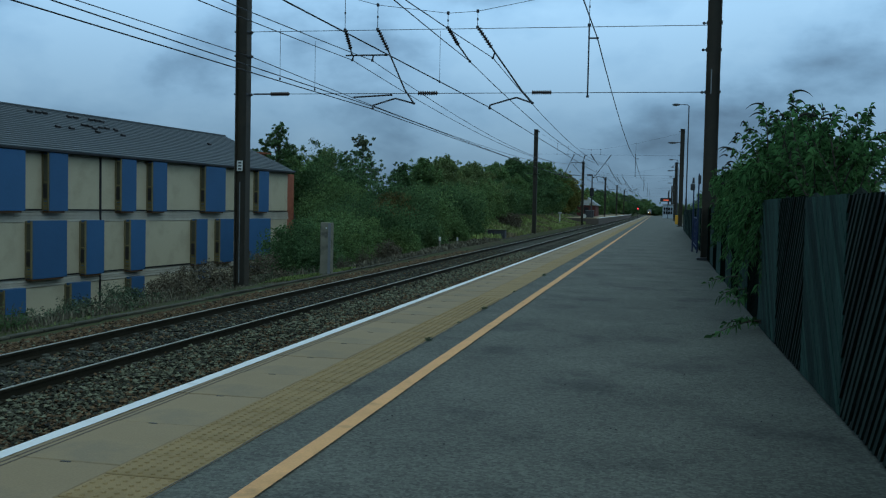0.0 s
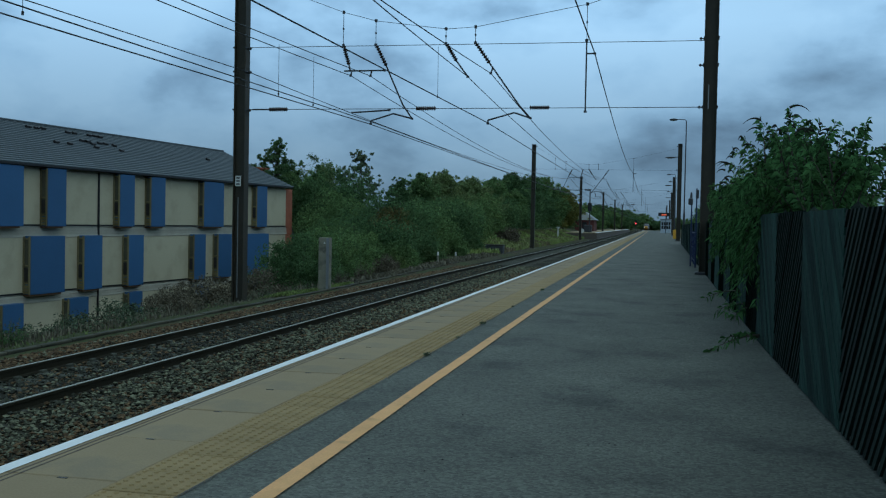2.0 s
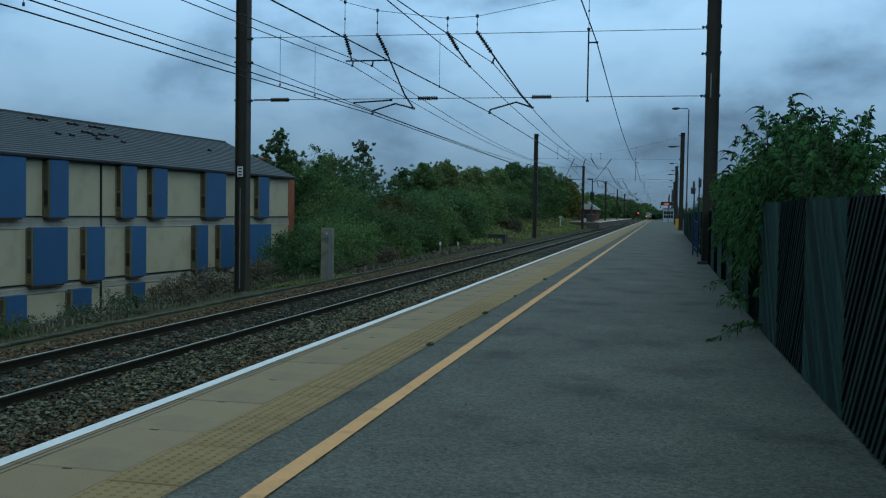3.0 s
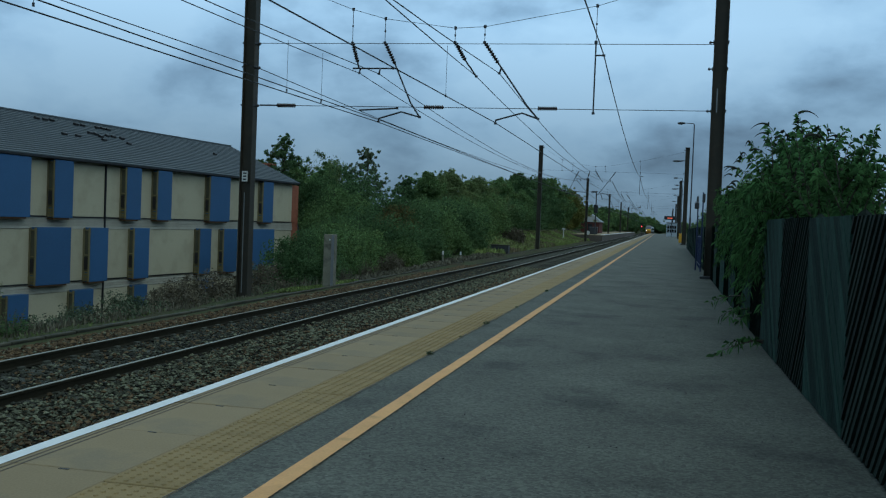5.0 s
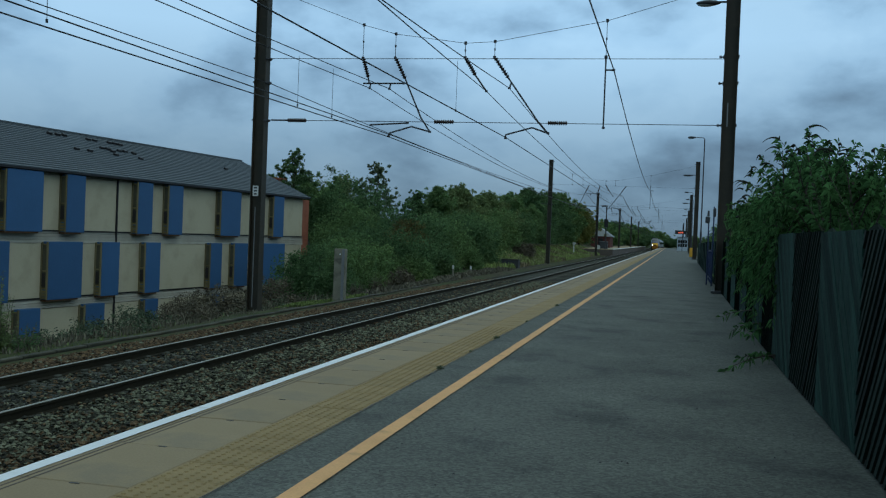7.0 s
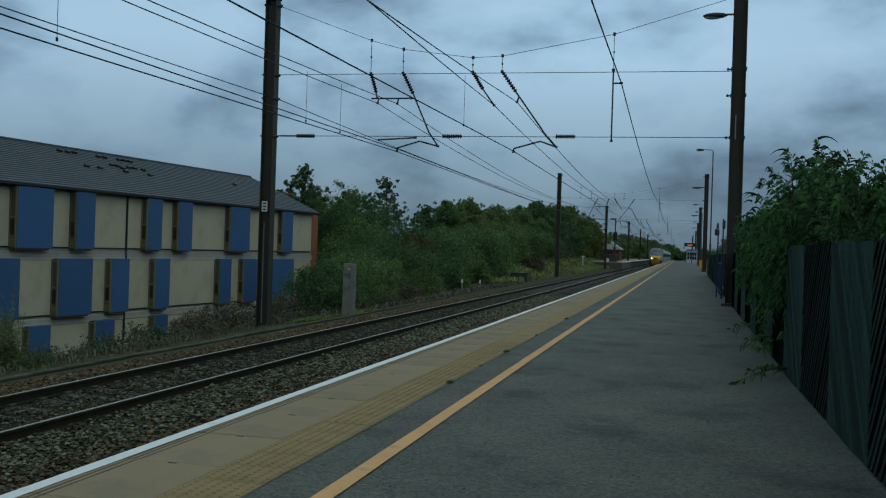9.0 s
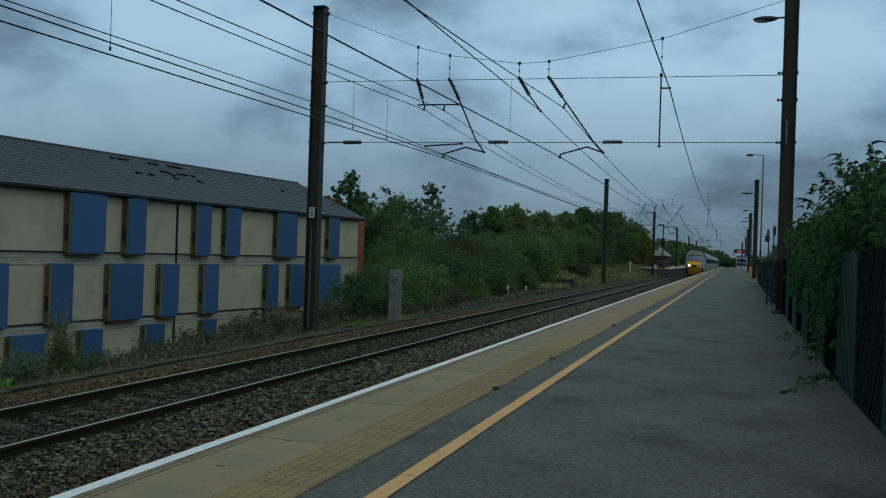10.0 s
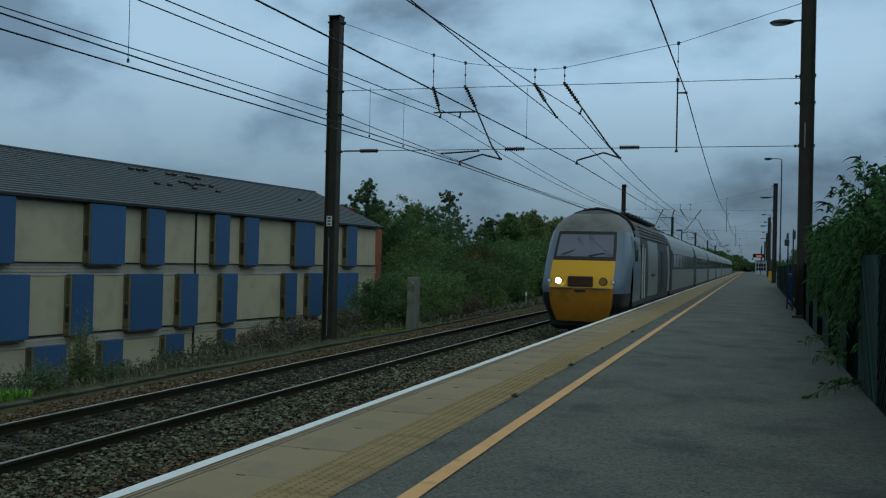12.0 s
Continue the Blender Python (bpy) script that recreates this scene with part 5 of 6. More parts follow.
# ---- trackside and platform furniture ----
def build_marker_post():
    p = thing("concrete_post", pose(-11.91, 33.9, -1.24, 0, 0, 4), "square weathered concrete post beside the cess", "post")
    bm = bmesh.new()
    box(bm, (0, 0, 0.98), (0.42, 0.34, 2.04), bevel=0.02)
    part("shaft", bm, M_CONCRETE, p)
    bm = bmesh.new()
    box(bm, (0.14, -0.18, 0.98), (0.10, 0.03, 2.0))
    part("channel", bm, M_GALV, p, "pale vertical channel")
    bm = bmesh.new()
    tube(bm, (0.02, -0.19, 1.80), (0.02, -0.165, 1.80), 0.03, 0.03, 8)
    part("bolt", bm, M_SIGNWHITE, p)


build_marker_post()


def build_stake(x, y, h):
    p = thing("marker_stake", pose(x, y, ground_z(x, y) - .04), "short white-topped stake beside the cess", "stake", "stakes beside the cess")
    bm = bmesh.new()
    box(bm, (0, 0, h / 2), (.09, .09, h), bevel=.012)
    part("shaft", bm, M_CONCRETE, p)
    bm = bmesh.new()
    box(bm, (0, 0, h - .1), (.10, .10, .22), bevel=.012)
    part("painted_top", bm, M_SIGNWHITE, p, "white painted top")


def build_trackside_box(x, y):
    p = thing("trackside_box", pose(x, y, ground_z(x, y) - .05), "low dark timber-faced equipment box on the bank", "box")
    bm = bmesh.new()
    box(bm, (0, 0, .38), (1.5, .9, .76), bevel=.03)
    part("body", bm, M_DARKSTEEL, p)
    bm = bmesh.new()
    box(bm, (0, 0, .79), (1.62, 1.0, .07), bevel=.02)
    part("lid", bm, M_CONCRETE_OLD, p)


build_stake(-12.4, 55.2, .75)
build_stake(-12.4, 60.4, .6)
build_trackside_box(-12.9, 79.0)


def build_lamp_post(x, y, h, arm, label):
    p = thing("street_lamp", pose(x, y, 0), label, "lamp", "platform lamps")
    bm = bmesh.new()
    tube(bm, (0, 0, 0), (0, 0, 2.4), .075, .075, 10)
    tube(bm, (0, 0, 2.4), (0, 0, h), .05, .04, 10)
    part("pole", bm, M_DARKSTEEL, p)
    bm = bmesh.new()
    path_tube(bm, [(0, 0, h), (-.08, 0, h + .1), (-arm * .5, 0, h + .13)], .028)
    part("arm", bm, M_DARKSTEEL, p)
    luminaire(p, -arm * .78, 0, h + .12, .62)


build_lamp_post(2.11, 72.2, 9.1, 1.15, "tall slim platform lamp with a flat lantern")
for x, y in ((2.75, 138.0), (3.3, 160.0), (3.6, 205.0)):
    build_lamp_post(x, y, 8.6, 1.1, "distant platform lamp with a flat lantern")


def build_blue_pole(x, y, h, top):
    p = thing("sign_pole", pose(x, y, 0), "slim dark blue pole beside the fence", "pole", "blue poles")
    bm = bmesh.new()
    tube(bm, (0, 0, 0), (0, 0, h), .026, .022, 8)
    part("pole", bm, M_BLUEPAINT, p)
    bm = bmesh.new()
    if top:
        box(bm, (-.04, 0, h - .03), (.16, .16, .24), bevel=.03)
        tube(bm, (-.02, 0, h + .1), (-.02, 0, h + .3), .05, .03, 8)
    else:
        box(bm, (.02, 0, h - .2), (.10, .12, .30), bevel=.02)
    part("camera_head", bm, M_DARKSTEEL, p, "small dark fitting")


build_blue_pole(1.30, 35.6, 2.35, True)
build_blue_pole(1.42, 34.4, 2.75, False)


def build_railing():
    r = thing("blue_railing", pose(0, 0, 0), "blue painted railing at the back of the platform", "railing")
    for i in range(16):
        y = 36 + i * .35
        bm = bmesh.new()
        tube(bm, (fence_x(y) - .08, y, 0), (fence_x(y) - .08, y, 1.25), .02, .02, 6)
        part("bar", bm, M_BLUEPAINT, r)
    bm = bmesh.new()
    for z in (.15, 1.2):
        tube(bm, (fence_x(36) - .08, 36, z), (fence_x(41.25) - .08, 41.25, z), .025)
    part("rails", bm, M_BLUEPAINT, r)


build_railing()


def build_litter():
    """Grit and leaf scraps on the asphalt, and tufts in its joint."""
    rng = np.random.default_rng(21)
    bm = bmesh.new()
    for i in range(150):
        y = 3.2 + 22 * rng.random() ** 1.5
        x = rng.uniform(-1.7, 1.1)
        r = rng.uniform(.003, .009)
        bmesh.ops.create_cone(bm, cap_ends=True, segments=5, radius1=r, radius2=r * .4, depth=r * .7, matrix=pose(x, y, r * .3 + .004, 0, 0, rng.uniform(0, 90)))
    solid("grit", bm, M_BLACK, "scattered dark grit and leaf scraps on the asphalt", "litter", kind="stuff")
    for x, y, s in ((-2.29, 9.75, .55), (-2.29, 13.1, .6), (-2.28, 20.3, .7), (-2.30, 11.4, .3), (-2.29, 16.0, .35)):
        tuft = thing("moss_tuft", pose(x, y, .006), "small dark moss tuft in the paving joint", "plant", "moss tufts in the joint")
        v, f = leaf_cloud(rng, np.array([(0, 0, .02), (.03, .05, .015), (-.02, -.05, .015)]) * s, np.array([.05, .04, .04]) * s, 120, .018 * s)
        v[:, 2] = np.maximum(v[:, 2], 0)
        c = new("moss", raw("moss", v, f, [M_SCRUB]))
        c.parent = tuft


build_litter()


def build_bin():
    b = thing("grit_bin", pose(2.55, 116.0, 0), "bright yellow grit bin on the platform", "bin")
    bm = bmesh.new()
    box(bm, (0, 0, .45), (.72, .8, .9), bevel=.05)
    part("body", bm, M_BINYEL, b)
    bm = bmesh.new()
    box(bm, (0, 0, .98), (.78, .86, .16), bevel=.06)
    part("lid", bm, M_BINYEL, b)


build_bin()


def build_booth():
    b = thing("waiting_shelter", pose(2.6, 222.0, 0), "small pale glazed shelter on the platform", "shelter")
    bm = bmesh.new()
    box(bm, (0, 3, 1.5), (2.3, 6, 3.0), bevel=.03)
    part("body", bm, M_BOOTH, b)
    bm = bmesh.new()
    box(bm, (0, 3, 3.08), (2.6, 6.4, .16), bevel=.03)
    part("roof", bm, M_GALV, b)
    for i in range(4):
        for j in range(2):
            bm = bmesh.new()
            box(bm, (-.78 + i * .52, -.02, 1.25 + j * .85), (.40, .04, .7))
            part("pane", bm, M_GLASSDARK, b)
    s = thing("departure_board", pose(2.0, 205.0, 0), "dark electronic departure board with an orange lit line", "sign")
    bm = bmesh.new()
    tube(bm, (.35, 0, 0), (.35, 0, 5.4), .07, .07, 8)
    part("post", bm, M_DARKSTEEL, s)
    bm = bmesh.new()
    box(bm, (-.1, -.05, 3.95), (2.2, .3, .75), bevel=.03)
    part("case", bm, M_BLACK, s)
    bm = bmesh.new()
    box(bm, (-.05, -.21, 3.88), (1.0, .02, .26))
    part("display", bm, M_ORANGE, s)


build_booth()


def build_far_platform():
    p = thing("opposite_platform", pose(0, 0, 0), "distant opposite platform with a pale edge", "platform", kind="structure")
    bm = bmesh.new()
    box(bm, (-13.2, 290, -.55), (6.3, 230, 1.05))
    part("body", bm, M_FACE, p, "dark platform face")
    bm = bmesh.new()
    box(bm, (-13.2, 290, .01), (6.5, 230, .10))
    part("surface", bm, M_COPING, p)
    bm = bmesh.new()
    box(bm, (-10.15, 290, .09), (.45, 230, .06))
    part("edge_line", bm, M_WHITE, p)
    h = thing("station_building", pose(-15.6, 222, 0), "small red brick station building with a grey hipped roof", "building")
    bm = bmesh.new()
    box(bm, (0, 6, 1.3), (4.2, 12, 2.6))
    part("wall", bm, M_DARKBRICK, h)
    bm = bmesh.new()
    pts = [(-2.6, -.5, 2.6), (2.6, -.5, 2.6), (2.6, 12.5, 2.6), (-2.6, 12.5, 2.6), (0, 2.4, 4.5), (0, 9.6, 4.5)]
    vs = [bm.verts.new(q) for q in pts]
    for f in ((0, 1, 4), (1, 2, 5, 4), (2, 3, 5), (3, 0, 4, 5), (3, 2, 1, 0)):
        bm.faces.new([vs[i] for i in f])
    part("roof", bm, M_GALV, h, "pale grey hipped roof")
    bm = bmesh.new()
    box(bm, (0, -.03, 1.1), (1.0, .06, 2.0))
    part("door", bm, M_BLACK, h)


build_far_platform()


def build_signal():
    s = thing("railway_signal", pose(-6.75, 372, -1.1), "colour light signal showing red", "signal")
    bm = bmesh.new()
    tube(bm, (0, 0, 0), (0, 0, 4.4), .09, .09, 8)
    part("post", bm, M_DARKSTEEL, s)
    bm = bmesh.new()
    box(bm, (0, 0, 4.0), (.6, .4, 1.7), bevel=.05)
    part("head", bm, M_BLACK, s)
    bm = bmesh.new()
    tube(bm, (0, -.22, 3.55), (0, -.26, 3.55), .24, .24, 12)
    part("lens", bm, M_RED, s, "lit red lens")
    c = thing("signal_post", pose(-11.6, 178, -1.2), "dark signal post with its back to the line", "signal")
    bm = bmesh.new()
    tube(bm, (0, 0, 0), (0, 0, 9.0), .11, .11, 8)
    part("post", bm, M_DARKSTEEL, c)
    bm = bmesh.new()
    box(bm, (0, .1, 6.0), (.7, .4, 1.5), bevel=.05)
    part("head", bm, M_BLACK, c)
    bm = bmesh.new()
    box(bm, (-.4, 0, 9.0), (1.1, .2, .12))
    part("crossarm", bm, M_BLACK, c)
    d = thing("sign_disc", pose(-12.6, 174, -1.2), "round white trackside sign on a short post", "sign")
    bm = bmesh.new()
    tube(bm, (0, 0, 0), (0, 0, 1.5), .05, .05, 6)
    part("post", bm, M_DARKSTEEL, d)
    bm = bmesh.new()
    tube(bm, (0, -.06, 1.6), (0, -.03, 1.6), .38, .38, 14)
    part("disc", bm, M_SIGNWHITE, d)
    k = thing("relay_cabinet", pose(-12.4, 186, -1.2), "dark trackside equipment cabinet", "cabinet")
    bm = bmesh.new()
    box(bm, (0, 0, 1.3), (1.5, 1.0, 2.6), bevel=.04)
    part("body", bm, M_DARKSTEEL, k)
    bm = bmesh.new()
    box(bm, (0, 0, 2.64), (1.6, 1.1, .08))
    part("lid", bm, M_GALV, k)
    w = thing("marker_post", pose(-14.6, 150, ground_z(-14.6, 150)), "pale post on the bank", "post")
    bm = bmesh.new()
    box(bm, (0, 0, .9), (.16, .16, 1.8), bevel=.02)
    box(bm, (0, 0, 1.75), (.5, .1, .25), bevel=.02)
    part("shaft", bm, M_SIGNWHITE, w)


build_signal()
for i, (x, y, h, s) in enumerate(((-21, 215, 7.5, 5), (-22, 240, 7.5, 6), (-22, 270, 8, 6), (-21, 305, 8.5, 7), (-20, 350, 9, 7), (-19, 400, 9.5, 8), (-17, 470, 10, 9), (-15, 560, 11, 10), (-22, 640, 12, 12), (-10, 800, 12, 12), (6, 640, 5.5, 6), (14, 600, 7, 7), (0, 760, 6.0, 8), (24, 560, 8, 8), (-5, 900, 7.0, 9))):
    build_tree("lime_tree", x, y, -1.3, h + 1.3, s, 500 + i, M_LEAF_MID if i % 2 else M_LEAF_DARK, "distant green tree beside the line", 3200, .4 + .0010 * y, group="distant trees")


# ---- train ----
def superside(z):
    """Half width of the body at height z over the rail."""
    t = ((0.25, 1.02), (0.6, 1.20), (0.95, 1.34), (1.6, 1.37), (2.3, 1.36), (2.8, 1.33), (3.1, 1.28), (3.35, 1.17), (3.55, 1.0), (3.72, .73), (3.84, .38), (3.88, 0.0))
    for (a, wa), (b, wb) in zip(t[:-1], t[1:]):
        if a <= z <= b:
            return wa + (wb - wa) * (z - a) / (b - a)
    return 0.0


def nose_y(z):
    t = ((.25, .42), (.5, .27), (.8, .14), (1.1, .05), (1.4, 0.0), (1.55, .04), (1.75, .16), (2.1, .42), (2.3, .58), (2.9, 1.05), (3.1, 1.20), (3.35, 1.42), (3.55, 1.70), (3.72, 2.10), (3.84, 2.7), (3.88, 3.3))
    for (a, wa), (b, wb) in zip(t[:-1], t[1:]):
        if a <= z <= b:
            return wa + (wb - wa) * (z - a) / (b - a)
    return 3.3


ZS = [.40, .55, .70, .85, 1.05, 1.25, 1.40, 1.55, 1.85, 2.22, 2.34, 2.65, 3.02, 3.12, 3.24, 3.40, 3.55, 3.70, 3.80, 3.86]
US = [0, .25, .50, .66, .73, .82, .89, .945, .98, 1.0]
DY = [0, .02, .05, .08, .12, .18, .29, .50, .95, 1.7]


def cab_point(z, u, s):
    return Vector((s * u * superside(z), nose_y(z) + DY[US.index(u)] * min(1.0, superside(z) / 1.1), z))


def cab_patch(pick, sides=(-1, 1)):
    bm = bmesh.new()
    for s in sides:
        for za, zb in zip(ZS[:-1], ZS[1:]):
            for ua, ub in zip(US[:-1], US[1:]):
                if pick((za + zb) / 2, (ua + ub) / 2):
                    q = [cab_point(za, ua, s), cab_point(za, ub, s), cab_point(zb, ub, s), cab_point(zb, ua, s)]
                    vs = [bm.verts.new(p) for p in (q if s > 0 else q[::-1])]
                    bm.faces.new(vs)
    bmesh.ops.remove_doubles(bm, verts=bm.verts, dist=.001)
    return bm


def kind_of(z, u):
    if 2.34 < z < 3.02 and u < .60:
        return "glass"
    if 2.22 < z < 3.12 and u < .70:
        return "frame"
    if 1.40 < z < 2.22 and u < .70:
        return "yellow"
    if z < 1.40 and u < .74:
        return "low"
    if z > 3.70:
        return "rim"
    if z > 3.12:
        return "dome"
    if z < 1.25:
        return "skirt"
    return "cab"


def side_strip(bm, z0, z1, y0, y1, off=0.0, steps=4, sides=(-1, 1)):
    for s in sides:
        for i in range(steps):
            a, b = z0 + (z1 - z0) * i / steps, z0 + (z1 - z0) * (i + 1) / steps
            q = [(s * (superside(a) + off), y0, a), (s * (superside(a) + off), y1, a), (s * (superside(b) + off), y1, b), (s * (superside(b) + off), y0, b)]
            vs = [bm.verts.new(p) for p in (q if s > 0 else q[::-1])]
            bm.faces.new(vs)
    bmesh.ops.remove_doubles(bm, verts=bm.verts, dist=.001)


def one_side_box(bm, s, y0, y1, z0, z1, thick=.02):
    zc = (z0 + z1) / 2
    box(bm, (s * (superside(zc) + thick / 2 - .004), (y0 + y1) / 2, zc), (thick, y1 - y0, z1 - z0))


def roof_bm(y0, y1, z0=3.02):
    bm = bmesh.new()
    side_strip(bm, z0, 3.86, y0, y1, 0, 9)
    bm.faces.new([bm.verts.new(p) for p in ((-superside(3.86), y0, 3.86), (superside(3.86), y0, 3.86), (superside(3.86), y1, 3.86), (-superside(3.86), y1, 3.86))])
    return bm


def end_wall(bm, y, z0=.95):
    zs = [z0, 1.6, 2.3, 2.8, 3.1, 3.35, 3.55, 3.72, 3.84]
    ring = [bm.verts.new((superside(z), y, z)) for z in zs] + [bm.verts.new((-superside(z), y, z)) for z in zs[::-1]]
    bm.faces.new(ring)


def bogie(parent, y, name="bogie"):
    bm = bmesh.new()
    for s in (-1, 1):
        box(bm, (s * 1.0, y, .55), (.16, 3.4, .28), bevel=.03)
        for o in (-1.3, 1.3):
            box(bm, (s * 1.05, y + o, .5), (.2, .42, .42), bevel=.04)
    box(bm, (0, y, .6), (2.0, .5, .3))
    b = part(name, bm, M_BLACK, parent, "dark bogie")
    for o in (-1.3, 1.3):
        bm = bmesh.new()
        for s in (-1, 1):
            tube(bm, (s * .68, y + o, .46), (s * .82, y + o, .46), .46, .46, 18)
        tube(bm, (-.7, y + o, .46), (.7, y + o, .46), .09, .09, 8)
        part("wheelset", bm, M_RAIL_SIDE, b)


def disc(bm, c, r, d=.05):
    tube(bm, Vector(c), Vector(c) + Vector((0, -d, 0)), r, r * .94, 16)


def lift_body(t):
    """The body rides a little above the bogies."""
    for c in t.children:
        if not c.name.startswith("bogie"):
            for o in (c, *c.children):
                o.data.transform(Matrix.Translation((0, 0, 0.10)) @ Matrix.Diagonal((1, 1, 1.05, 1)))


def build_power_car():
    t = thing("power_car", pose(NEAR_X, 30, Z_RAIL), "grey diesel power car with a yellow nose", "train")
    L = 17.6
    for s in (-1, 1):
        part("cab_shell", cab_patch(lambda z, u: kind_of(z, u) == "cab", (s,)), M_TRAIN_CAB, t, "pale blue-grey cab", True)
    part("cab_dome", cab_patch(lambda z, u: kind_of(z, u) == "dome"), M_TRAIN_DOME, t, "weathered grey dome above the windscreen", True)
    part("nose_panel", cab_patch(lambda z, u: kind_of(z, u) == "yellow"), M_TRAIN_YEL, t, "bright yellow nose panel", True)
    # the shade where the valance curves under is in its colour
    part("nose_valance", cab_patch(lambda z, u: kind_of(z, u) == "low"), M_TRAIN_YEL2, t, "soiled yellow lower valance, darkened for shade", True)
    for s in (-1, 1):
        part("cab_skirt", cab_patch(lambda z, u: kind_of(z, u) == "skirt", (s,)), M_BLACK, t, "blackened lower cab side", True)
    part("windscreen_surround", cab_patch(lambda z, u: kind_of(z, u) == "frame"), M_BLACK, t, "black windscreen surround", True)
    part("roof_rim", cab_patch(lambda z, u: kind_of(z, u) == "rim"), M_TRAIN_DARK, t, "dark roof rim", True)
    part("windscreen", cab_patch(lambda z, u: kind_of(z, u) == "glass"), M_GLASS, t, "raked glass windscreen", True)
    for p, q in (((-.75, .62, 2.39), (-.30, .80, 2.54)), ((.15, .60, 2.37), (.62, .74, 2.45))):
        bm = bmesh.new()
        tube(bm, p, q, .014)
        part("wiper", bm, M_BLACK, t)
    bm = bmesh.new()
    box(bm, (0, .015, 1.60), (.78, .10, .30), bevel=.02)
    part("coupling_door", bm, M_TRAIN_RECESS, t, "dark brown nose recess")
    bm = bmesh.new()
    box(bm, (0, .0, 1.33), (.34, .05, .06))
    part("coupling_slot", bm, M_BLACK, t)
    bm = bmesh.new()
    box(bm, (0, .02, 1.405), (1.9, .05, .014))
    part("nose_seam", bm, M_TRAIN_CAB, t, "pale seam between panels")
    for x, r, mat, lab in ((-.70, .09, M_LIGHT, "lit headlight"), (.70, .105, M_TRAIN_YEL2, "unlit headlight"), (-1.0, .055, M_MARKER, "marker light"), (1.0, .055, M_MARKER, "marker light")):
        bm = bmesh.new()
        yy = .10 + (0.03 if abs(x) < .8 else .09)
        disc(bm, (x, yy, 1.60), r * 1.25, .06)
        ring = part("lamp_bezel", bm, M_BLACK if abs(x) > .8 else M_TRAIN_DARK, t)
        bm = bmesh.new()
        disc(bm, (x, yy - .055, 1.60), r, .02)
        part("lamp", bm, mat, ring, lab)
    # body side behind the cab
    y0 = 4.6
    for s in (-1, 1):
        bm = bmesh.new()
        side_strip(bm, .95, 3.02, 2.3, y0, .001, 6, (s,))
        part("cab_side", bm, M_TRAIN_CAB, t, "pale blue-grey cab side", True)
    bm = bmesh.new()
    side_strip(bm, .95, 3.02, y0, L, 0, 6)
    side_strip(bm, .45, .95, 2.3, 4.4, 0, 2)
    end_wall(bm, L)
    part("body_side", bm, M_TRAIN_DARK, t, "dark grey body side", True)
    bm = bmesh.new()
    side_strip(bm, 1.0, 3.0, 7.2, 11.2, .006, 6)
    side_strip(bm, 1.0, 3.0, 16.3, 17.4, .006, 6)
    part("light_panels", bm, M_TRAIN_GREY, t, "light grey panels", True)
    bm = bmesh.new()
    for s in (-1, 1):
        box(bm, (s * (superside(1.75) + .0), 9.2, 1.75), (.03, 1.6, .10))
        for i in range(12):
            one_side_box(bm, s, 12.6, 14.6, 1.1 + i * .14, 1.17 + i * .14, .03)
    part("grilles", bm, M_BLACK, t, "dark louvred grilles")
    bm = bmesh.new()
    for s in (-1, 1):
        one_side_box(bm, s, 2.75, 3.75, 2.0, 2.90, .014)
    part("cab_side_window", bm, M_GLASSDARK, t, "dark cab side window")
    for s in (-1, 1):
        bm = bmesh.new()
        for yy in (4.75, 5.55):
            tube(bm, (s * 1.40, yy, 1.0), (s * 1.40, yy, 2.7), .018)
        part("handrail", bm, M_SIGNWHITE, t, "pale handrail")
        bm = bmesh.new()
        one_side_box(bm, s, 4.85, 5.45, 1.0, 2.85, .015)
        part("cab_door", bm, M_TRAIN_GREY, t, "pale cab door")
    bm = bmesh.new()
    arch = [(superside(z) + .03, 3.25, z + .03) for z in (3.2, 3.35, 3.45, 3.55, 3.64, 3.72, 3.78, 3.84)]
    path_tube(bm, arch + [(0, 3.25, 3.93)] + [(-x, y, z) for x, y, z in arch[::-1]], .05, 6)
    part("roof_edge", bm, M_BLACK, t, "black edge of the roof behind the cab dome")
    part("roof", roof_bm(3.3, L), M_TRAIN_ROOF, t, "sooty dark roof", True)
    bm = bmesh.new()
    for i in range(9):
        box(bm, (0, 5.6 + i * 1.15, 3.86), (1.7, .85, .10), bevel=.02)
    for s in (-1, 1):
        for k in range(4):
            tube(bm, (s * (superside(3.08 + k * .12) + .02), 5.0, 3.08 + k * .12), (s * (superside(3.08 + k * .12) + .02), L - .6, 3.08 + k * .12), .018, .018, 5)
    part("roof_grilles", bm, M_BLACK, t, "dark roof grilles and ribs")
    bm = bmesh.new()
    box(bm, (0, 9.5, .55), (2.5, 6.4, .62), bevel=.04)
    box(bm, (0, L / 2 + 1, .88), (2.66, L - 3, .18))
    box(bm, (0, 1.5, .36), (2.1, 1.8, .30), bevel=.05)
    box(bm, (0, 1.2, .22), (2.0, .5, .22), bevel=.05)
    part("underframe", bm, M_BLACK, t, "dark underframe tanks")
    lift_body(t)
    bogie(t, 4.2)
    bogie(t, 14.3)
    return t


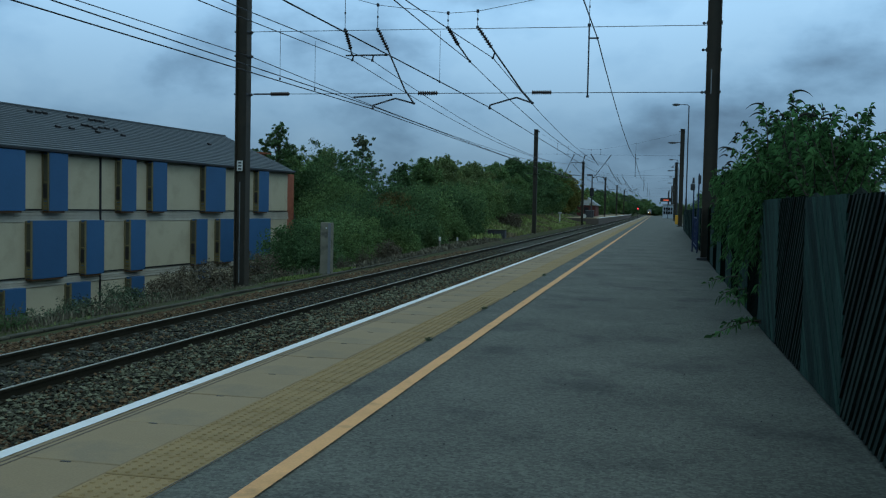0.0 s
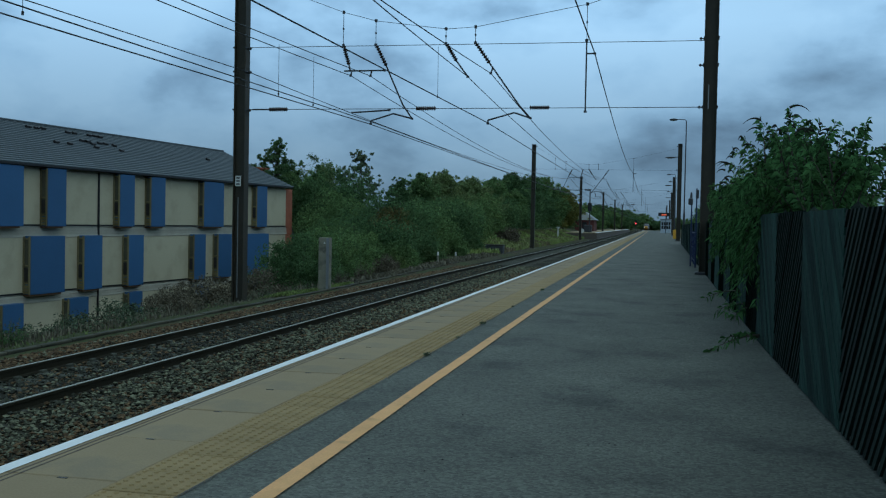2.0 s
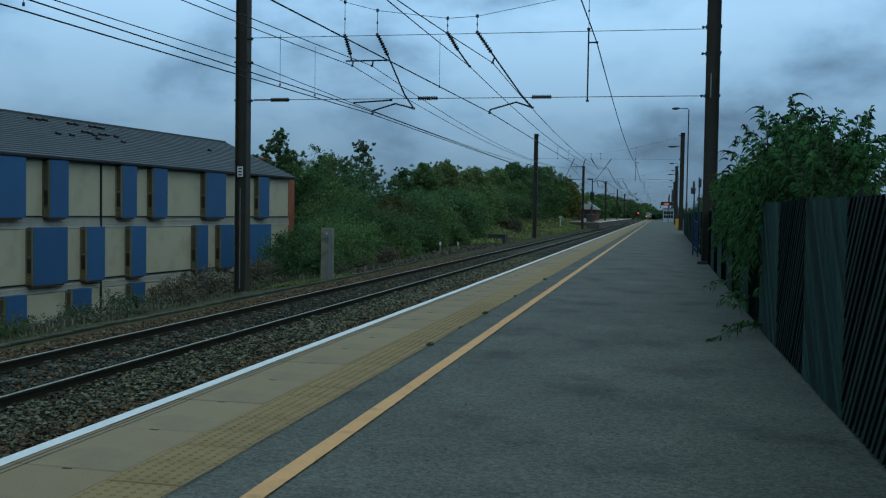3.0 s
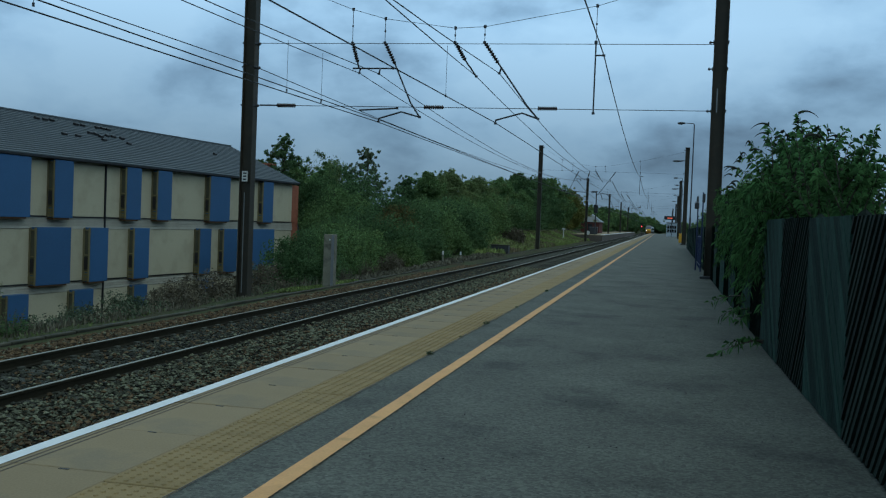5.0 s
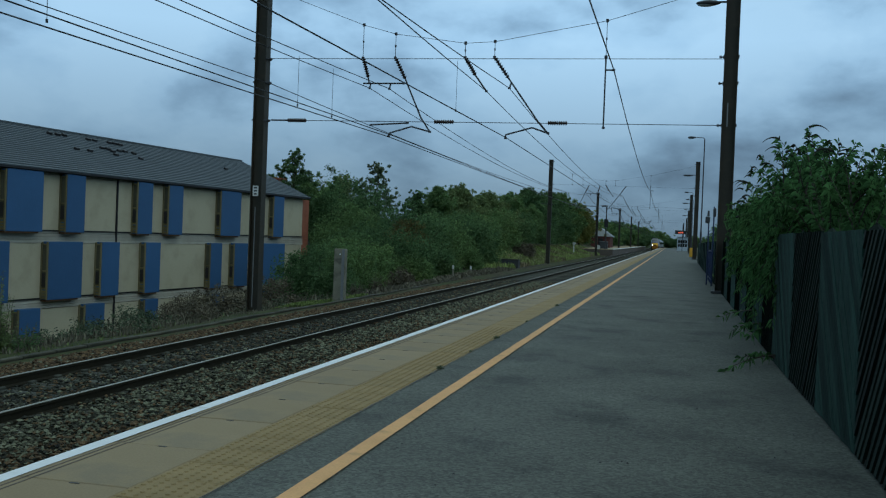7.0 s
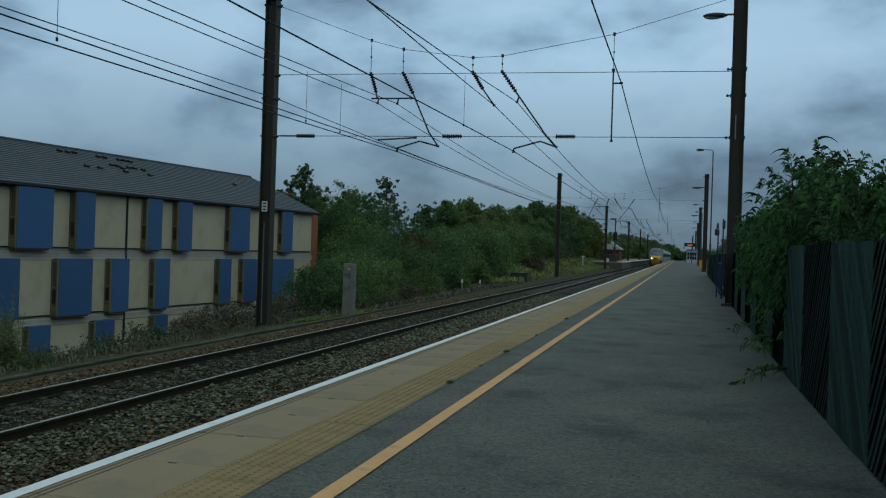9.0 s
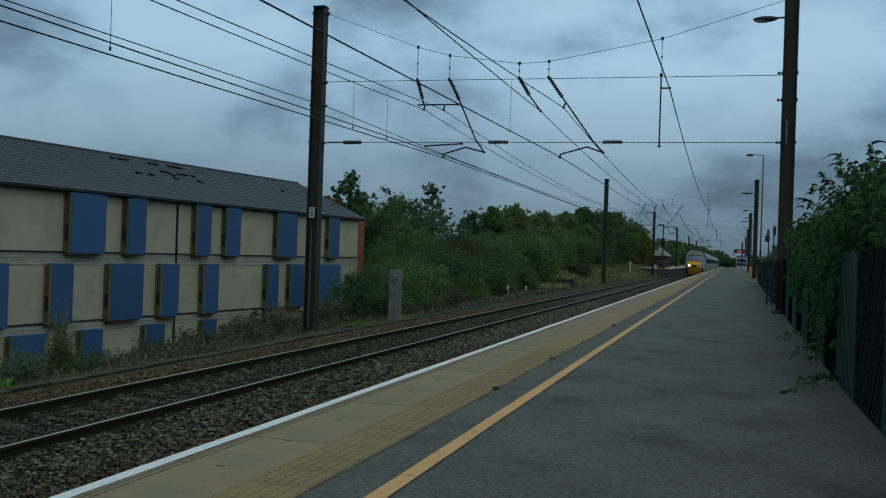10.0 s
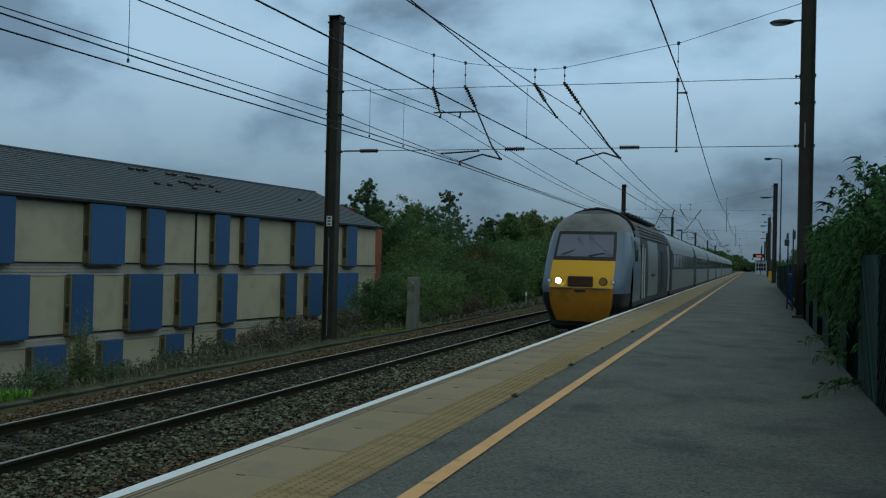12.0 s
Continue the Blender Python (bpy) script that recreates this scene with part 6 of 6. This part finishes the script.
def build_coach():
    t = thing("coach", pose(NEAR_X, 60, Z_RAIL), "silver-grey passenger coach with a dark window band", "train", "coaches of the train")
    L = 22.15
    bm = bmesh.new()
    side_strip(bm, .95, 1.95, 0, L, 0, 3)
    side_strip(bm, 2.72, 3.05, 0, L, 0, 2)
    end_wall(bm, L)
    end_wall(bm, 0)
    part("body_side", bm, M_TRAIN_GREY, t, "silver-grey side", True)
    bm = bmesh.new()
    side_strip(bm, 1.95, 2.72, 0, L, 0, 3)
    part("window_band", bm, M_TRAIN_DARK, t, "dark grey window band", True)
    for s in (-1, 1):
        for i in range(8):
            bm = bmesh.new()
            one_side_box(bm, s, 2.1 + i * 2.35, 3.95 + i * 2.35, 2.0, 2.68, .012)
            part("window", bm, M_GLASSDARK, t)
        for yy in (.35, L - 1.15):
            bm = bmesh.new()
            one_side_box(bm, s, yy, yy + .8, 1.0, 2.85, .010)
            part("door", bm, M_TRAIN_DARK, t, "dark coach door")
    for ya, yb in ((-.02, .55), (L - .55, L + .02)):
        for s in (-1, 1):
            bm = bmesh.new()
            side_strip(bm, .97, 3.40, ya, yb, .012, 8, (s,))
            part("end_trim", bm, M_BLACK, t, "black coach end", True)
    part("roof", roof_bm(0, L, 3.05), M_TRAIN_GREY, t, "silver roof", True)
    bm = bmesh.new()
    for i in range(5):
        box(bm, (0, 3 + i * 4, 3.88), (.9, 1.2, .09), bevel=.03)
    part("roof_vents", bm, M_TRAIN_ROOF, t)
    bm = bmesh.new()
    box(bm, (0, L / 2, .62), (2.5, 13, .62), bevel=.04)
    box(bm, (0, L / 2, .88), (2.68, L, .18))
    part("underframe", bm, M_BLACK, t)
    bm = bmesh.new()
    box(bm, (0, L + .42, 2.2), (2.0, .82, 2.6), bevel=.06)
    part("gangway", bm, M_BLACK, t, "black gangway bellows")
    lift_body(t)
    bogie(t, 3.4)
    bogie(t, L - 3.4)
    return t


def glass_material():
    m = bpy.data.materials.new("windscreen_glass")
    m.use_nodes = True
    b = m.node_tree.nodes["Principled BSDF"]
    b.inputs["Base Color"].default_value = (0.11, 0.12, 0.17, 1)
    b.inputs["Roughness"].default_value = 0.05
    b.inputs["Specular IOR Level"].default_value = 0.8
    return m


M_GLASS = glass_material()
power_car = build_power_car()
coach = build_coach()
coaches = [coach] + [copy_thing(coach, pose(NEAR_X, 60 + 23 * i, Z_RAIL)) for i in range(1, 8)]

NOSE = [(0.0, 737.0), (1.0, 678.0), (2.0, 619.0), (3.0, 560.0), (4.0, 501.0), (5.0, 442.0), (6.0, 383.0), (7.0, 324.0), (8.0, 265.5), (9.0, 206.8),
        (9.5, 177.2), (10.0, 147.0), (10.5, 117.0), (11.0, 86.8), (11.5, 58.0), (12.0, 29.7)]


def motions():
    walk(power_car, [(t, pose(NEAR_X, y, Z_RAIL)) for t, y in NOSE])
    for i, c in enumerate(coaches):
        walk(c, [(t, pose(NEAR_X, y + 17.95 + 23.0 * i, Z_RAIL)) for t, y in NOSE])


motions()
